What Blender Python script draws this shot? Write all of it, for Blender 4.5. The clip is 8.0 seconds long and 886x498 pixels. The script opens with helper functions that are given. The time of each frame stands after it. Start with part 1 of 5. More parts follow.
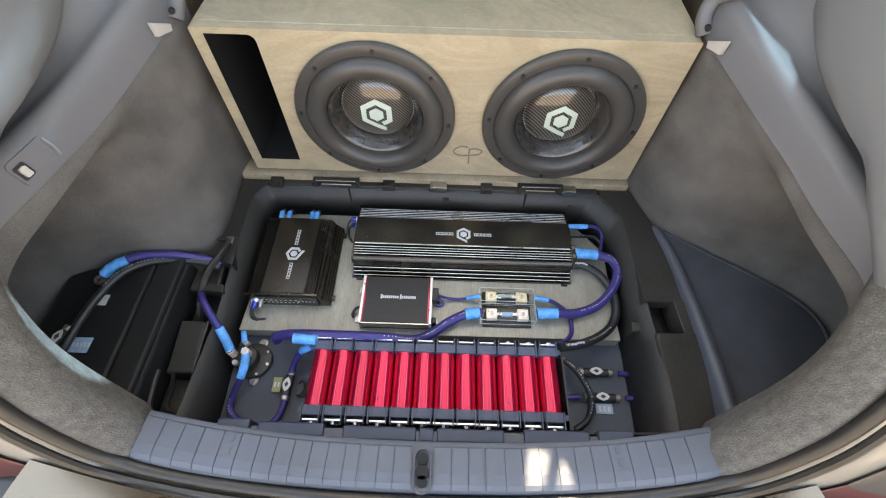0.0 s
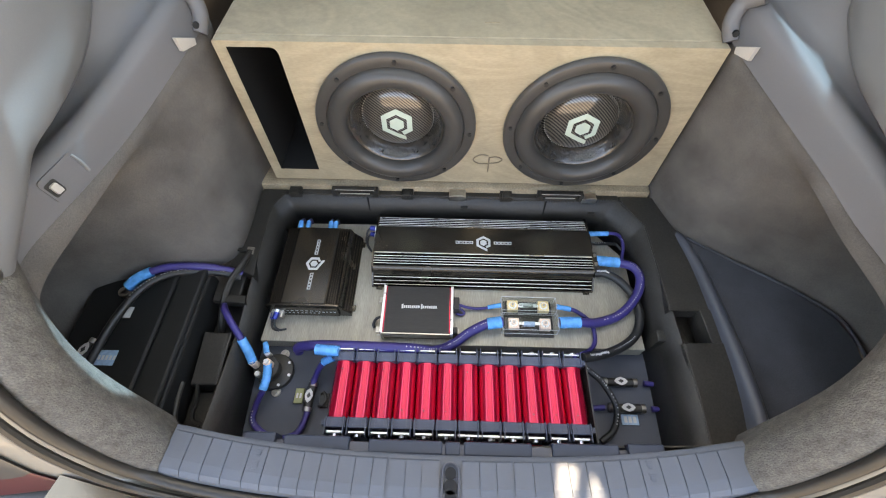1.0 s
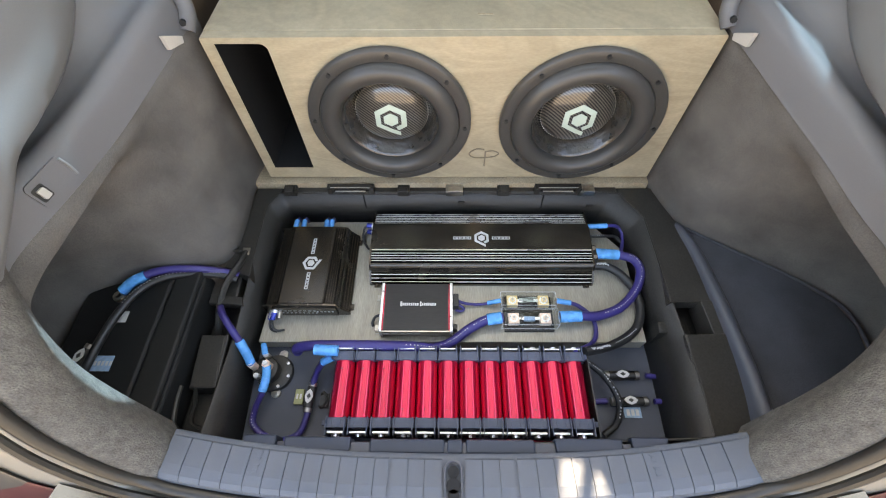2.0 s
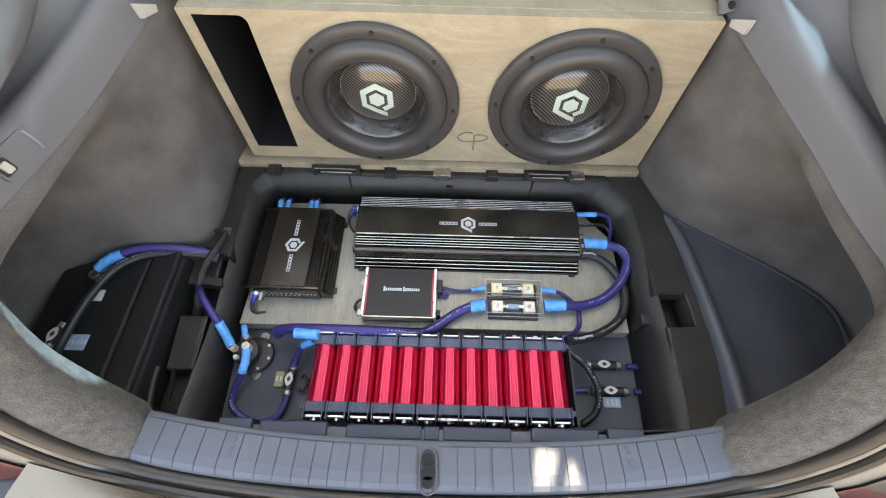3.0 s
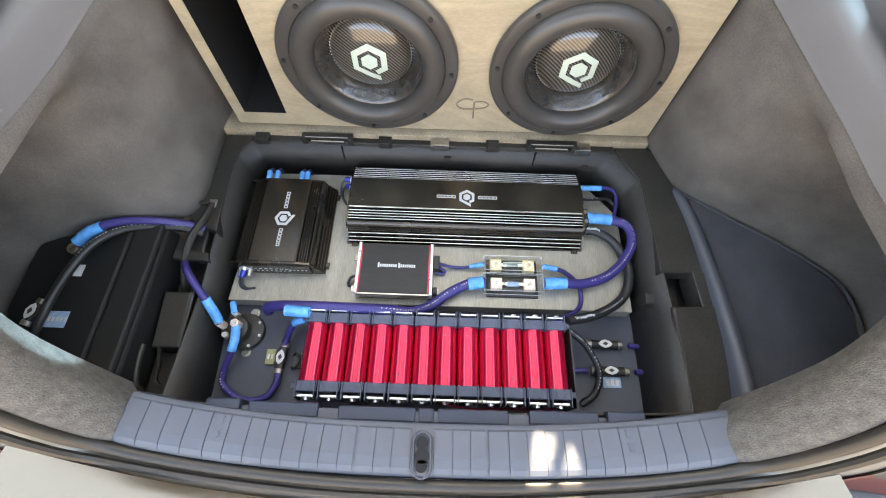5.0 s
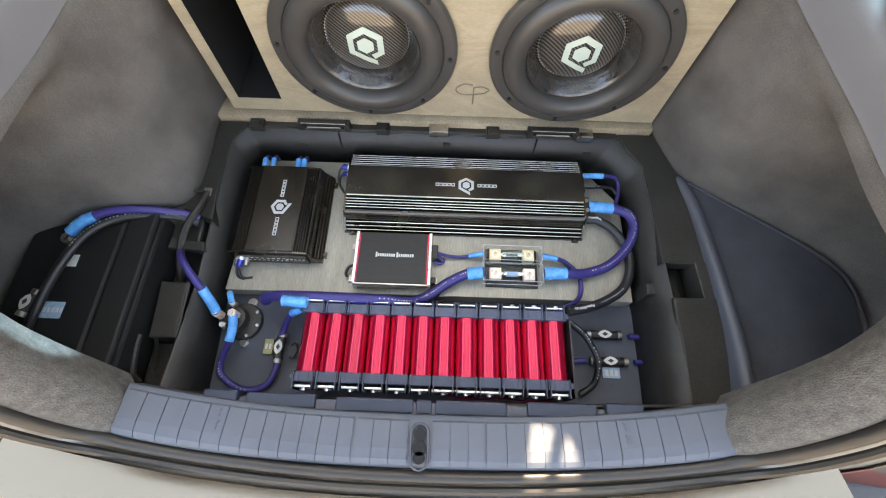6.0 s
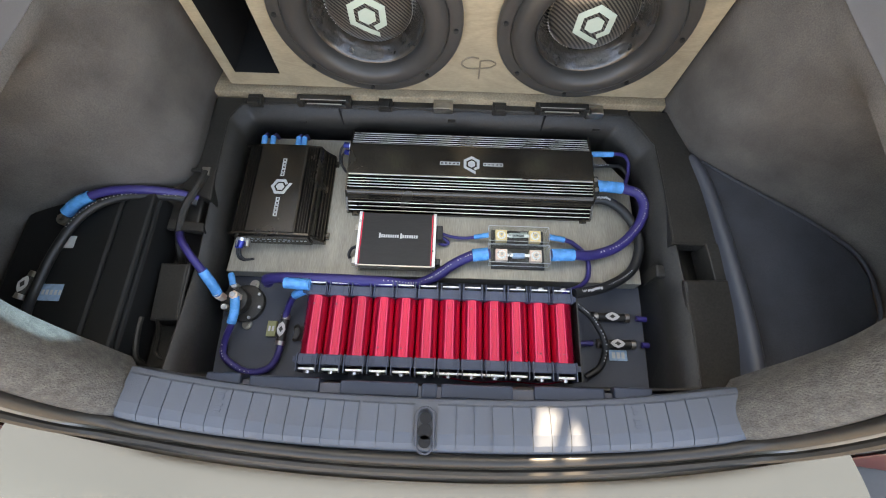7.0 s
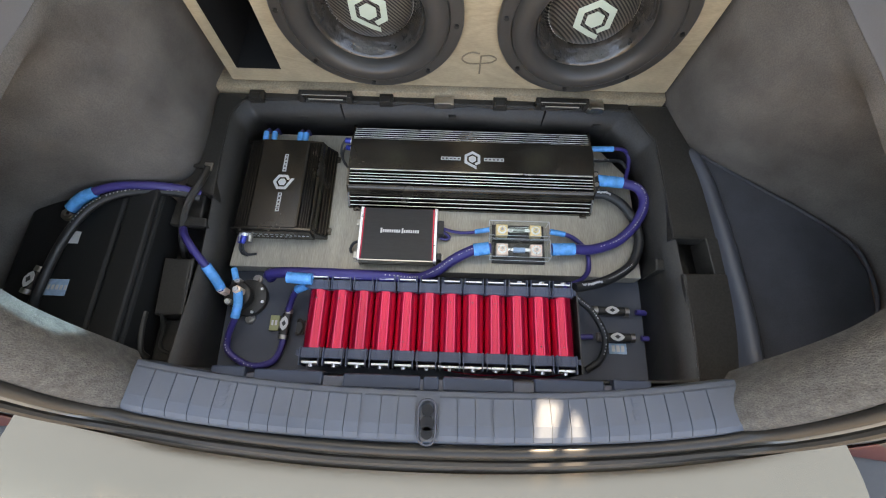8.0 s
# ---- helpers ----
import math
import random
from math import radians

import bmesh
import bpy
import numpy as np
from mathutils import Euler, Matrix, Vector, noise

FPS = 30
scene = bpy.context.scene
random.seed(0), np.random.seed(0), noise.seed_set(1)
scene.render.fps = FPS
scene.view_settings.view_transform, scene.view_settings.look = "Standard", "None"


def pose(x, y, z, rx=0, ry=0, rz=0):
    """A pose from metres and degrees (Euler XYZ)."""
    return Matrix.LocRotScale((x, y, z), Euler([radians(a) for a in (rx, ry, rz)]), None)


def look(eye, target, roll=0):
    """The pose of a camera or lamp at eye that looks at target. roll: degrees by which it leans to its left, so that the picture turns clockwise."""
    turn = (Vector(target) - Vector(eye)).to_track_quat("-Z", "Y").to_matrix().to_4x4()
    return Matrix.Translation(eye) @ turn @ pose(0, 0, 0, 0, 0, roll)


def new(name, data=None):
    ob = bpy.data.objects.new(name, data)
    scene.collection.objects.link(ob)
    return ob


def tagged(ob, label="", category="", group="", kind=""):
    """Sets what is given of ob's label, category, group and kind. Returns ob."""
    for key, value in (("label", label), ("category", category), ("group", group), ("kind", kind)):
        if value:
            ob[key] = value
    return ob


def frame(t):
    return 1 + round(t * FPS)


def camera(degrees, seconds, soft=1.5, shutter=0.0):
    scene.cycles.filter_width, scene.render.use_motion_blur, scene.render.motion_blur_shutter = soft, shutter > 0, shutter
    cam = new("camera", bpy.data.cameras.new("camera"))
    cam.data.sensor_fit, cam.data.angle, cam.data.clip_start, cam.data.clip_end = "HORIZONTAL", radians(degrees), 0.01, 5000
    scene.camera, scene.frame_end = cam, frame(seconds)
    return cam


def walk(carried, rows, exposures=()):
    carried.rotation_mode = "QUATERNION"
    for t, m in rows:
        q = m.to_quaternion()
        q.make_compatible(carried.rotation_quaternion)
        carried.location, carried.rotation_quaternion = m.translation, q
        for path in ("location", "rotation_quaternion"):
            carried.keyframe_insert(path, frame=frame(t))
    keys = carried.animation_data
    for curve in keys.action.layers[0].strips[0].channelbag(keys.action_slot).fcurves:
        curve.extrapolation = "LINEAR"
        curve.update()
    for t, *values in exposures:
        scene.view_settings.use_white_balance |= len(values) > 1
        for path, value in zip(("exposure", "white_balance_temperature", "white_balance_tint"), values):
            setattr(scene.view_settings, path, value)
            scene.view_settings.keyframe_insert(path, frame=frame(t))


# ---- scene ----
cam = camera(92.4, 8.0, soft=1.1)
PATH = [
    (0, (0.018, 0.305, 0.897), (0.017, 1.38, -0.789), 1.8),
    (0.5, (-0.001, 0.309, 0.906), (-0.031, 1.386, -0.779), 0.6),
    (1, (-0.012, 0.32, 0.9), (-0.046, 1.403, -0.781), -0.1),
    (1.5, (-0.016, 0.322, 0.896), (-0.05, 1.405, -0.785), -1.8),
    (3, (0.012, 0.342, 0.886), (0.006, 1.331, -0.852), 1.3),
    (3.5, (0.016, 0.347, 0.881), (0.01, 1.319, -0.867), 1.6),
    (4, (0.013, 0.36, 0.873), (0.016, 1.306, -0.889), 2.2),
    (4.5, (0.014, 0.362, 0.862), (0.016, 1.265, -0.922), 2.1),
    (6, (0.022, 0.384, 0.849), (0.018, 1.183, -0.985), 1.8),
    (6.5, (0.02, 0.386, 0.846), (0.014, 1.128, -1.011), 1.6),
    (7, (0.016, 0.395, 0.833), (0.007, 1.102, -1.038), 1.4),
    (7.5, (0.014, 0.398, 0.839), (0.002, 1.091, -1.038), 1.1),
    (8, (0.015, 0.391, 0.838), (0.004, 1.079, -1.041), 1.1),
]
walk(cam, [(t, look(eye, target, roll)) for t, eye, target, roll in PATH], [(0.0, 3.35, 9500, 17), (1.5, 3.38, 9500, 17), (3.5, 3.5, 9500, 17), (4.5, 3.75, 9500, 17), (6.0, 3.5, 9500, 17), (7.0, 3.2, 9500, 17), (8.0, 3.05, 9500, 17)])

# ---- world and light ----
SUN_ELEV, SUN_TURN = 40.0, 0.0
world = bpy.data.worlds.new("sky")
scene.world = world
world.use_nodes = True
wn = world.node_tree
sky = wn.nodes.new("ShaderNodeTexSky")
sky.sky_type = 'NISHITA'
sky.sun_disc = False
sky.sun_elevation, sky.sun_rotation = radians(SUN_ELEV), radians(SUN_TURN)
wn.links.new(sky.outputs[0], wn.nodes["Background"].inputs[0])
wn.nodes["Background"].inputs[1].default_value = 0.15
sun = new("sun", bpy.data.lights.new("sun", "SUN"))
sun.data.energy, sun.data.angle, sun.data.color = 3.0, radians(0.6), (1.0, 0.95, 0.86)
sx, sy = math.sin(radians(SUN_TURN)), math.cos(radians(SUN_TURN))
sun.matrix_world = look((sx * 5, sy * 5, 5 * math.tan(radians(SUN_ELEV))), (0, 0, 0))


# ---- materials ----
def mat(name, color, rough=0.5, metal=0.0, grain=0.0, scale=200.0, blotch=0.0, blotch_scale=9.0, bump=0.0, bump_scale=0.0,
        coat=0.0, vary=0.0, stretch=(1, 1, 1), tint=None):
    m = bpy.data.materials.new(name)
    m.use_nodes = True
    nt = m.node_tree
    b = nt.nodes["Principled BSDF"]
    b.inputs["Roughness"].default_value, b.inputs["Metallic"].default_value = rough, metal
    b.inputs["Coat Weight"].default_value = coat
    b.inputs["Coat Roughness"].default_value = 0.03
    co = nt.nodes.new("ShaderNodeTexCoord")
    mp = nt.nodes.new("ShaderNodeMapping")
    mp.inputs["Scale"].default_value = stretch
    nt.links.new(co.outputs["Object"], mp.inputs[0])

    def noise_node(sc, detail=4.0):
        n = nt.nodes.new("ShaderNodeTexNoise")
        n.inputs["Scale"].default_value, n.inputs["Detail"].default_value = sc, detail
        nt.links.new(mp.outputs[0], n.inputs["Vector"])
        return n

    rgb = nt.nodes.new("ShaderNodeRGB")
    rgb.outputs[0].default_value = (*color, 1)
    out = rgb.outputs[0]

    def scaled(out, value, low, high):
        r = nt.nodes.new("ShaderNodeMapRange")
        r.inputs[1].default_value, r.inputs[2].default_value = 0.3, 0.7
        r.inputs[3].default_value, r.inputs[4].default_value = low, high
        nt.links.new(value, r.inputs[0])
        mx = nt.nodes.new("ShaderNodeMix")
        mx.data_type, mx.blend_type = 'RGBA', 'MULTIPLY'
        mx.inputs[0].default_value = 1.0
        nt.links.new(out, mx.inputs[6])
        nt.links.new(r.outputs[0], mx.inputs[7])
        return mx.outputs[2]

    if grain:
        out = scaled(out, noise_node(scale).outputs[0], 1 - grain, 1 + grain)
    if blotch:
        bn = noise_node(blotch_scale, 6.0)
        out = scaled(out, bn.outputs[0], 1 - blotch, 1 + blotch)
        rr = nt.nodes.new("ShaderNodeMapRange")
        rr.inputs[3].default_value, rr.inputs[4].default_value = max(rough - 0.1, 0.02), min(rough + 0.1, 1)
        nt.links.new(bn.outputs[0], rr.inputs[0])
        nt.links.new(rr.outputs[0], b.inputs["Roughness"])
    if vary:
        oi = nt.nodes.new("ShaderNodeObjectInfo")
        r = nt.nodes.new("ShaderNodeMapRange")
        r.inputs[3].default_value, r.inputs[4].default_value = 1 - vary, 1 + vary
        nt.links.new(oi.outputs["Random"], r.inputs[0])
        mx = nt.nodes.new("ShaderNodeMix")
        mx.data_type, mx.blend_type = 'RGBA', 'MULTIPLY'
        mx.inputs[0].default_value = 1.0
        nt.links.new(out, mx.inputs[6])
        nt.links.new(r.outputs[0], mx.inputs[7])
        out = mx.outputs[2]
    nt.links.new(out, b.inputs["Base Color"])
    if bump:
        bp = nt.nodes.new("ShaderNodeBump")
        bp.inputs["Strength"].default_value, bp.inputs["Distance"].default_value = bump, 0.002
        nt.links.new(noise_node(bump_scale or scale).outputs[0], bp.inputs["Height"])
        nt.links.new(bp.outputs[0], b.inputs["Normal"])
    return m


def wood(name):
    """Grey-stained plywood with a swirling open grain."""
    m = mat(name, (0.415, 0.345, 0.235), rough=0.34, grain=0.08, scale=110, blotch=0.12, blotch_scale=5, bump=0.12, bump_scale=260, stretch=(1, 1, 3))
    nt = m.node_tree
    b = nt.nodes["Principled BSDF"]
    co = nt.nodes.new("ShaderNodeTexCoord")
    mp = nt.nodes.new("ShaderNodeMapping")
    mp.inputs["Scale"].default_value = (1, 1, 2.6)
    wv = nt.nodes.new("ShaderNodeTexNoise")
    wv.inputs["Scale"].default_value, wv.inputs["Detail"].default_value = 3.2, 3.0
    wv.inputs["Distortion"].default_value = 1.5
    nt.links.new(co.outputs["Object"], mp.inputs[0])
    nt.links.new(mp.outputs[0], wv.inputs["Vector"])
    mul = nt.nodes.new("ShaderNodeMath")
    mul.operation = 'MULTIPLY'
    mul.inputs[1].default_value = 44.0
    nt.links.new(wv.outputs[0], mul.inputs[0])
    sn = nt.nodes.new("ShaderNodeMath")
    sn.operation = 'SINE'
    nt.links.new(mul.outputs[0], sn.inputs[0])
    r = nt.nodes.new("ShaderNodeMapRange")
    r.inputs[1].default_value = -1.0
    r.inputs[3].default_value, r.inputs[4].default_value = 0.93, 1.05
    nt.links.new(sn.outputs[0], r.inputs[0])
    mx = nt.nodes.new("ShaderNodeMix")
    mx.data_type, mx.blend_type = 'RGBA', 'MULTIPLY'
    mx.inputs[0].default_value = 1.0
    old = b.inputs["Base Color"].links[0].from_socket
    nt.links.new(old, mx.inputs[6])
    nt.links.new(r.outputs[0], mx.inputs[7])
    nt.links.new(mx.outputs[2], b.inputs["Base Color"])
    return m


def weave(name):
    """Carbon-fibre weave under a clear coat: diagonal dark and light threads."""
    m = mat(name, (0.03, 0.03, 0.028), rough=0.3, coat=1.0)
    nt = m.node_tree
    b = nt.nodes["Principled BSDF"]
    co = nt.nodes.new("ShaderNodeTexCoord")
    wv = nt.nodes.new("ShaderNodeTexWave")
    wv.wave_type, wv.bands_direction = 'BANDS', 'DIAGONAL'
    wv.inputs["Scale"].default_value = 84.0
    wv.inputs["Distortion"].default_value = 0.3
    nt.links.new(co.outputs["Object"], wv.inputs["Vector"])
    ramp = nt.nodes.new("ShaderNodeValToRGB")
    ramp.color_ramp.elements[0].position, ramp.color_ramp.elements[0].color = 0.35, (0.008, 0.008, 0.008, 1)
    ramp.color_ramp.elements[1].position, ramp.color_ramp.elements[1].color = 0.65, (0.135, 0.124, 0.105, 1)
    nt.links.new(wv.outputs[0], ramp.inputs[0])
    nt.links.new(ramp.outputs[0], b.inputs["Base Color"])
    return m


def glass(name, color, rough=0.02):
    m = bpy.data.materials.new(name)
    m.use_nodes = True
    nt = m.node_tree
    b = nt.nodes["Principled BSDF"]
    b.inputs["Base Color"].default_value = (*color, 1)
    b.inputs["Transmission Weight"].default_value = 1.0
    b.inputs["Roughness"].default_value = rough
    b.inputs["IOR"].default_value = 1.45
    return m


M_CARPET = mat("grey_carpet", (0.124, 0.112, 0.100), 0.95, grain=0.24, scale=620, blotch=0.30, blotch_scale=11, bump=0.5, bump_scale=900)
M_TRAY = mat("dark_tray_felt", (0.066, 0.067, 0.076), 0.95, grain=0.2, scale=600, blotch=0.2, blotch_scale=13, bump=0.5, bump_scale=900)
M_RIM = mat("speckled_carpet", (0.120, 0.113, 0.100), 0.97, grain=0.26, scale=430, blotch=0.26, blotch_scale=70, bump=1.0, bump_scale=300, stretch=(0.7, 1.4, 1))
M_TRIM = mat("grey_trim_plastic", (0.142, 0.137, 0.136), 0.55, grain=0.03, scale=600, blotch=0.04, blotch_scale=5, bump=0.12, bump_scale=1500)
M_PILLAR = mat("pale_pillar_plastic", (0.175, 0.172, 0.170), 0.5, grain=0.03, scale=600, blotch=0.05, blotch_scale=5, bump=0.1, bump_scale=1500)
M_WHITE = mat("white_plastic", (0.48, 0.45, 0.40), 0.45, grain=0.03, scale=300)
M_TUB = mat("black_tub_plastic", (0.031, 0.028, 0.024), 0.42, grain=0.28, scale=260, blotch=0.3, blotch_scale=11, bump=0.25, bump_scale=900)
M_FLOOR = mat("black_well_floor", (0.066, 0.074, 0.092), 0.6, grain=0.1, scale=600, blotch=0.2, blotch_scale=9, bump=0.2, bump_scale=1200)
M_SILL = mat("slate_sill_plastic", (0.090, 0.106, 0.128), 0.5, grain=0.06, scale=900, blotch=0.08, blotch_scale=10, bump=0.25, bump_scale=1600)
M_LIP = mat("slate_lip_plastic", (0.07, 0.075, 0.09), 0.42, grain=0.05, scale=900, blotch=0.08)
M_TAB = mat("slate_tab_plastic", (0.024, 0.034, 0.054), 0.35, grain=0.05, scale=900, blotch=0.08)
M_STRIP = mat("trim_carpet_strip", (0.36, 0.285, 0.19), 0.9, grain=0.22, scale=260, blotch=0.2, blotch_scale=20, bump=0.6, bump_scale=500)
M_WOOD = wood("stained_plywood")
# Near-black that puts the shade of holes and hollows into the colour.
M_DARK = mat("hollow_shade_black", (0.006, 0.006, 0.006), 0.8, grain=0.1)
M_BOARD = mat("brushed_grey_board", (0.38, 0.345, 0.275), 0.38, metal=0.25, grain=0.16, scale=60, blotch=0.1, blotch_scale=6, stretch=(10, 1, 1), bump=0.05, bump_scale=120)
M_AMP = mat("black_anodised", (0.105, 0.092, 0.076), 0.24, metal=0.9, grain=0.06, scale=500, blotch=0.12, blotch_scale=14, stretch=(1, 1, 1), coat=0.0)
M_CASE = mat("black_brushed_case", (0.022, 0.021, 0.020), 0.42, metal=0.2, grain=0.15, scale=80, stretch=(1, 8, 1), blotch=0.1, blotch_scale=14)
# Bright metal for the sky glints laid along the amplifier fins.
M_FIN = mat("fin_glint_metal", (0.78, 0.72, 0.64), 0.30, metal=1.0, blotch=0.25, blotch_scale=12)
M_RED = mat("red_cell_wrap", (0.62, 0.012, 0.050), 0.07, metal=0.55, coat=0.35, vary=0.10, bump=0.03, bump_scale=70, stretch=(3, 0.4, 3))
M_HOLDER = mat("blue_black_holder", (0.062, 0.080, 0.125), 0.4, grain=0.08, scale=400, blotch=0.1)
M_NICKEL = mat("nickel", (0.86, 0.85, 0.83), 0.3, metal=0.7, blotch=0.1, blotch_scale=60)
M_STEEL = mat("worn_steel", (0.5, 0.47, 0.42), 0.32, metal=1.0, blotch=0.2, blotch_scale=50)
M_GOLD = mat("gold_plate", (0.95, 0.72, 0.36), 0.4, metal=0.3, blotch=0.1, blotch_scale=60)
M_COPPER = mat("copper", (0.93, 0.70, 0.56), 0.4, metal=0.3, blotch=0.15, blotch_scale=60)
M_TAPE = mat("blue_shrink_tube", (0.065, 0.40, 0.82), 0.26, grain=0.10, scale=90, blotch=0.22, blotch_scale=55, bump=0.6, bump_scale=130)
M_PLUG = mat("blue_plug", (0.03, 0.06, 0.42), 0.28, metal=0.4, coat=0.4, blotch=0.1, blotch_scale=60)
M_PURPLE = mat("indigo_cable", (0.042, 0.033, 0.17), 0.38, grain=0.06, scale=300, blotch=0.1, blotch_scale=25)
M_BLACK = mat("black_cable", (0.02, 0.02, 0.02), 0.4, grain=0.1, scale=300)
M_RUBBER = mat("black_rubber", (0.060, 0.056, 0.051), 0.36, grain=0.06, scale=500, blotch=0.1)
M_SEAL = mat("seal_rubber", (0.028, 0.026, 0.022), 0.4, grain=0.08, scale=400, blotch=0.15)
M_CONE = mat("glossy_cone", (0.045, 0.040, 0.034), 0.16, coat=1.0, blotch=0.3, blotch_scale=60, bump=1.0, bump_scale=140)
M_WEAVE = weave("carbon_weave")
M_LOGO = mat("white_print", (0.54, 0.64, 0.54), 0.5, grain=0.02)
M_PRINT = mat("silver_print", (0.55, 0.55, 0.53), 0.4)
M_GROOVE = mat("engraved_groove", (0.20, 0.165, 0.115), 0.6, grain=0.1)
M_EDGE = mat("edge_glint_white", (0.62, 0.64, 0.64), 0.25, grain=0.1, scale=300)
M_LABEL = mat("paper_label", (0.62, 0.6, 0.56), 0.6, grain=0.05)
M_BLUELABEL = mat("blue_label", (0.30, 0.45, 0.6), 0.5, grain=0.15, scale=120)
M_GREENLABEL = mat("olive_fuse", (0.30, 0.30, 0.13), 0.4, grain=0.1)
M_BATT = mat("battery_case", (0.007, 0.007, 0.0065), 0.65, blotch=0.2, blotch_scale=12)
M_PAINT = mat("champagne_paint", (0.235, 0.22, 0.185), 0.45, metal=0.2, coat=0.4, blotch=0.06, blotch_scale=8)
M_BUMPER = mat("bumper_paint", (0.37, 0.295, 0.195), 0.15, metal=0.95, coat=0.12, grain=0.06, scale=1200, blotch=0.06, blotch_scale=5)
M_ROOF = mat("headliner", (0.42, 0.41, 0.39), 0.9, grain=0.05, scale=400)
M_SEAT = mat("seat_cloth", (0.03, 0.03, 0.032), 0.9, grain=0.15, scale=300)
M_ASPHALT = mat("pale_concrete", (0.34, 0.31, 0.26), 0.9, grain=0.3, scale=120, blotch=0.2, blotch_scale=0.6, bump=0.6, bump_scale=150)
M_SKY_BLOCK = mat("dull_blocker", (0.20, 0.18, 0.15), 0.95, grain=0.1, scale=60, blotch=0.15, blotch_scale=0.8)
M_SMOKE = mat("smoked_lamp_cover", (0.055, 0.050, 0.041), 0.4, coat=0.1, grain=0.05, blotch=0.1)
M_REDLENS = mat("tail_lens", (0.09, 0.010, 0.010), 0.4, coat=0.0, grain=0.05)
M_TINT = bpy.data.materials.new("tinted_glass")
M_TINT.use_nodes = True
nt = M_TINT.node_tree
nt.nodes.remove(nt.nodes["Principled BSDF"])
tr, gl, mx = nt.nodes.new("ShaderNodeBsdfTransparent"), nt.nodes.new("ShaderNodeBsdfGlossy"), nt.nodes.new("ShaderNodeMixShader")
tr.inputs[0].default_value, gl.inputs["Roughness"].default_value, mx.inputs[0].default_value = (0.93, 0.93, 0.85, 1), 0.02, 0.07
nt.links.new(tr.outputs[0], mx.inputs[1])
nt.links.new(gl.outputs[0], mx.inputs[2])
nt.links.new(mx.outputs[0], nt.nodes["Material Output"].inputs[0])
M_ACRYL = M_TINT.copy()
M_ACRYL.name = "clear_acrylic"
for n in M_ACRYL.node_tree.nodes:
    if n.type == 'BSDF_TRANSPARENT':
        n.inputs[0].default_value = (0.96, 0.97, 0.97, 1)
    if n.type == 'MIX_SHADER':
        n.inputs[0].default_value = 0.01
M_TEAL = M_TINT.copy()
M_TEAL.name = "teal_glass"
for n in M_TEAL.node_tree.nodes:
    if n.type == 'BSDF_TRANSPARENT':
        n.inputs[0].default_value = (0.52, 0.76, 1.0, 1)


# ---- building helpers ----
def mesh_ob(name, bm, material, smooth=False):
    me = bpy.data.meshes.new(name)
    bmesh.ops.recalc_face_normals(bm, faces=bm.faces)
    bm.to_mesh(me)
    bm.free()
    me.materials.append(material)
    if smooth:
        me.shade_smooth()
        me.set_sharp_from_angle(angle=radians(40))
    return new(name, me)


def part(name, bm, material, parent, label="", smooth=False):
    ob = mesh_ob(name, bm, material, smooth)
    ob.parent = parent
    return tagged(ob, label)


def thing(name, label, category, group="", kind="", at=(0, 0, 0)):
    e = new(name)
    e.location = at
    e.empty_display_size = 0.02
    return tagged(e, label, category, group, kind)


def structure(name, bm, material, label, category, smooth=False):
    return tagged(mesh_ob(name, bm, material, smooth), label, category, kind="structure")


def box(x0, x1, y0, y1, z0, z1, bevel=0.0, bm=None, seg=2):
    own = bm if bm is not None else bmesh.new()
    r = bmesh.ops.create_cube(own, size=1.0, matrix=Matrix.LocRotScale(
        ((x0 + x1) / 2, (y0 + y1) / 2, (z0 + z1) / 2), None, (x1 - x0, y1 - y0, z1 - z0)))
    if bevel:
        edges = list({e for v in r["verts"] for e in v.link_edges})
        bmesh.ops.bevel(own, geom=edges, offset=bevel, segments=seg, affect='EDGES', profile=0.5)
    return own


def cyl(p, q, r, seg=16, bm=None, r2=None, bevel=0.0):
    own = bm if bm is not None else bmesh.new()
    p, q = Vector(p), Vector(q)
    m = Matrix.Translation((p + q) / 2) @ (q - p).to_track_quat('Z', 'Y').to_matrix().to_4x4()
    res = bmesh.ops.create_cone(own, cap_ends=True, segments=seg, radius1=r, radius2=r if r2 is None else r2, depth=(q - p).length, matrix=m)
    if bevel:
        caps = {e for v in res["verts"] for f in v.link_faces if len(f.verts) > 4 for e in f.edges}
        bmesh.ops.bevel(own, geom=list(caps), offset=bevel, segments=2, affect='EDGES', profile=0.5)
    return own


def spline(points, n=8):
    """Catmull-Rom through the points."""
    ps = [Vector(p) for p in points]
    ps = [ps[0] * 2 - ps[1]] + ps + [ps[-1] * 2 - ps[-2]]
    out = []
    for i in range(1, len(ps) - 2):
        a, b, c, d = ps[i - 1:i + 3]
        for k in range(n):
            t = k / n
            out.append(0.5 * ((2 * b) + (c - a) * t + (2 * a - 5 * b + 4 * c - d) * t * t + (3 * b - a - 3 * c + d) * t ** 3))
    out.append(ps[-2])
    return out


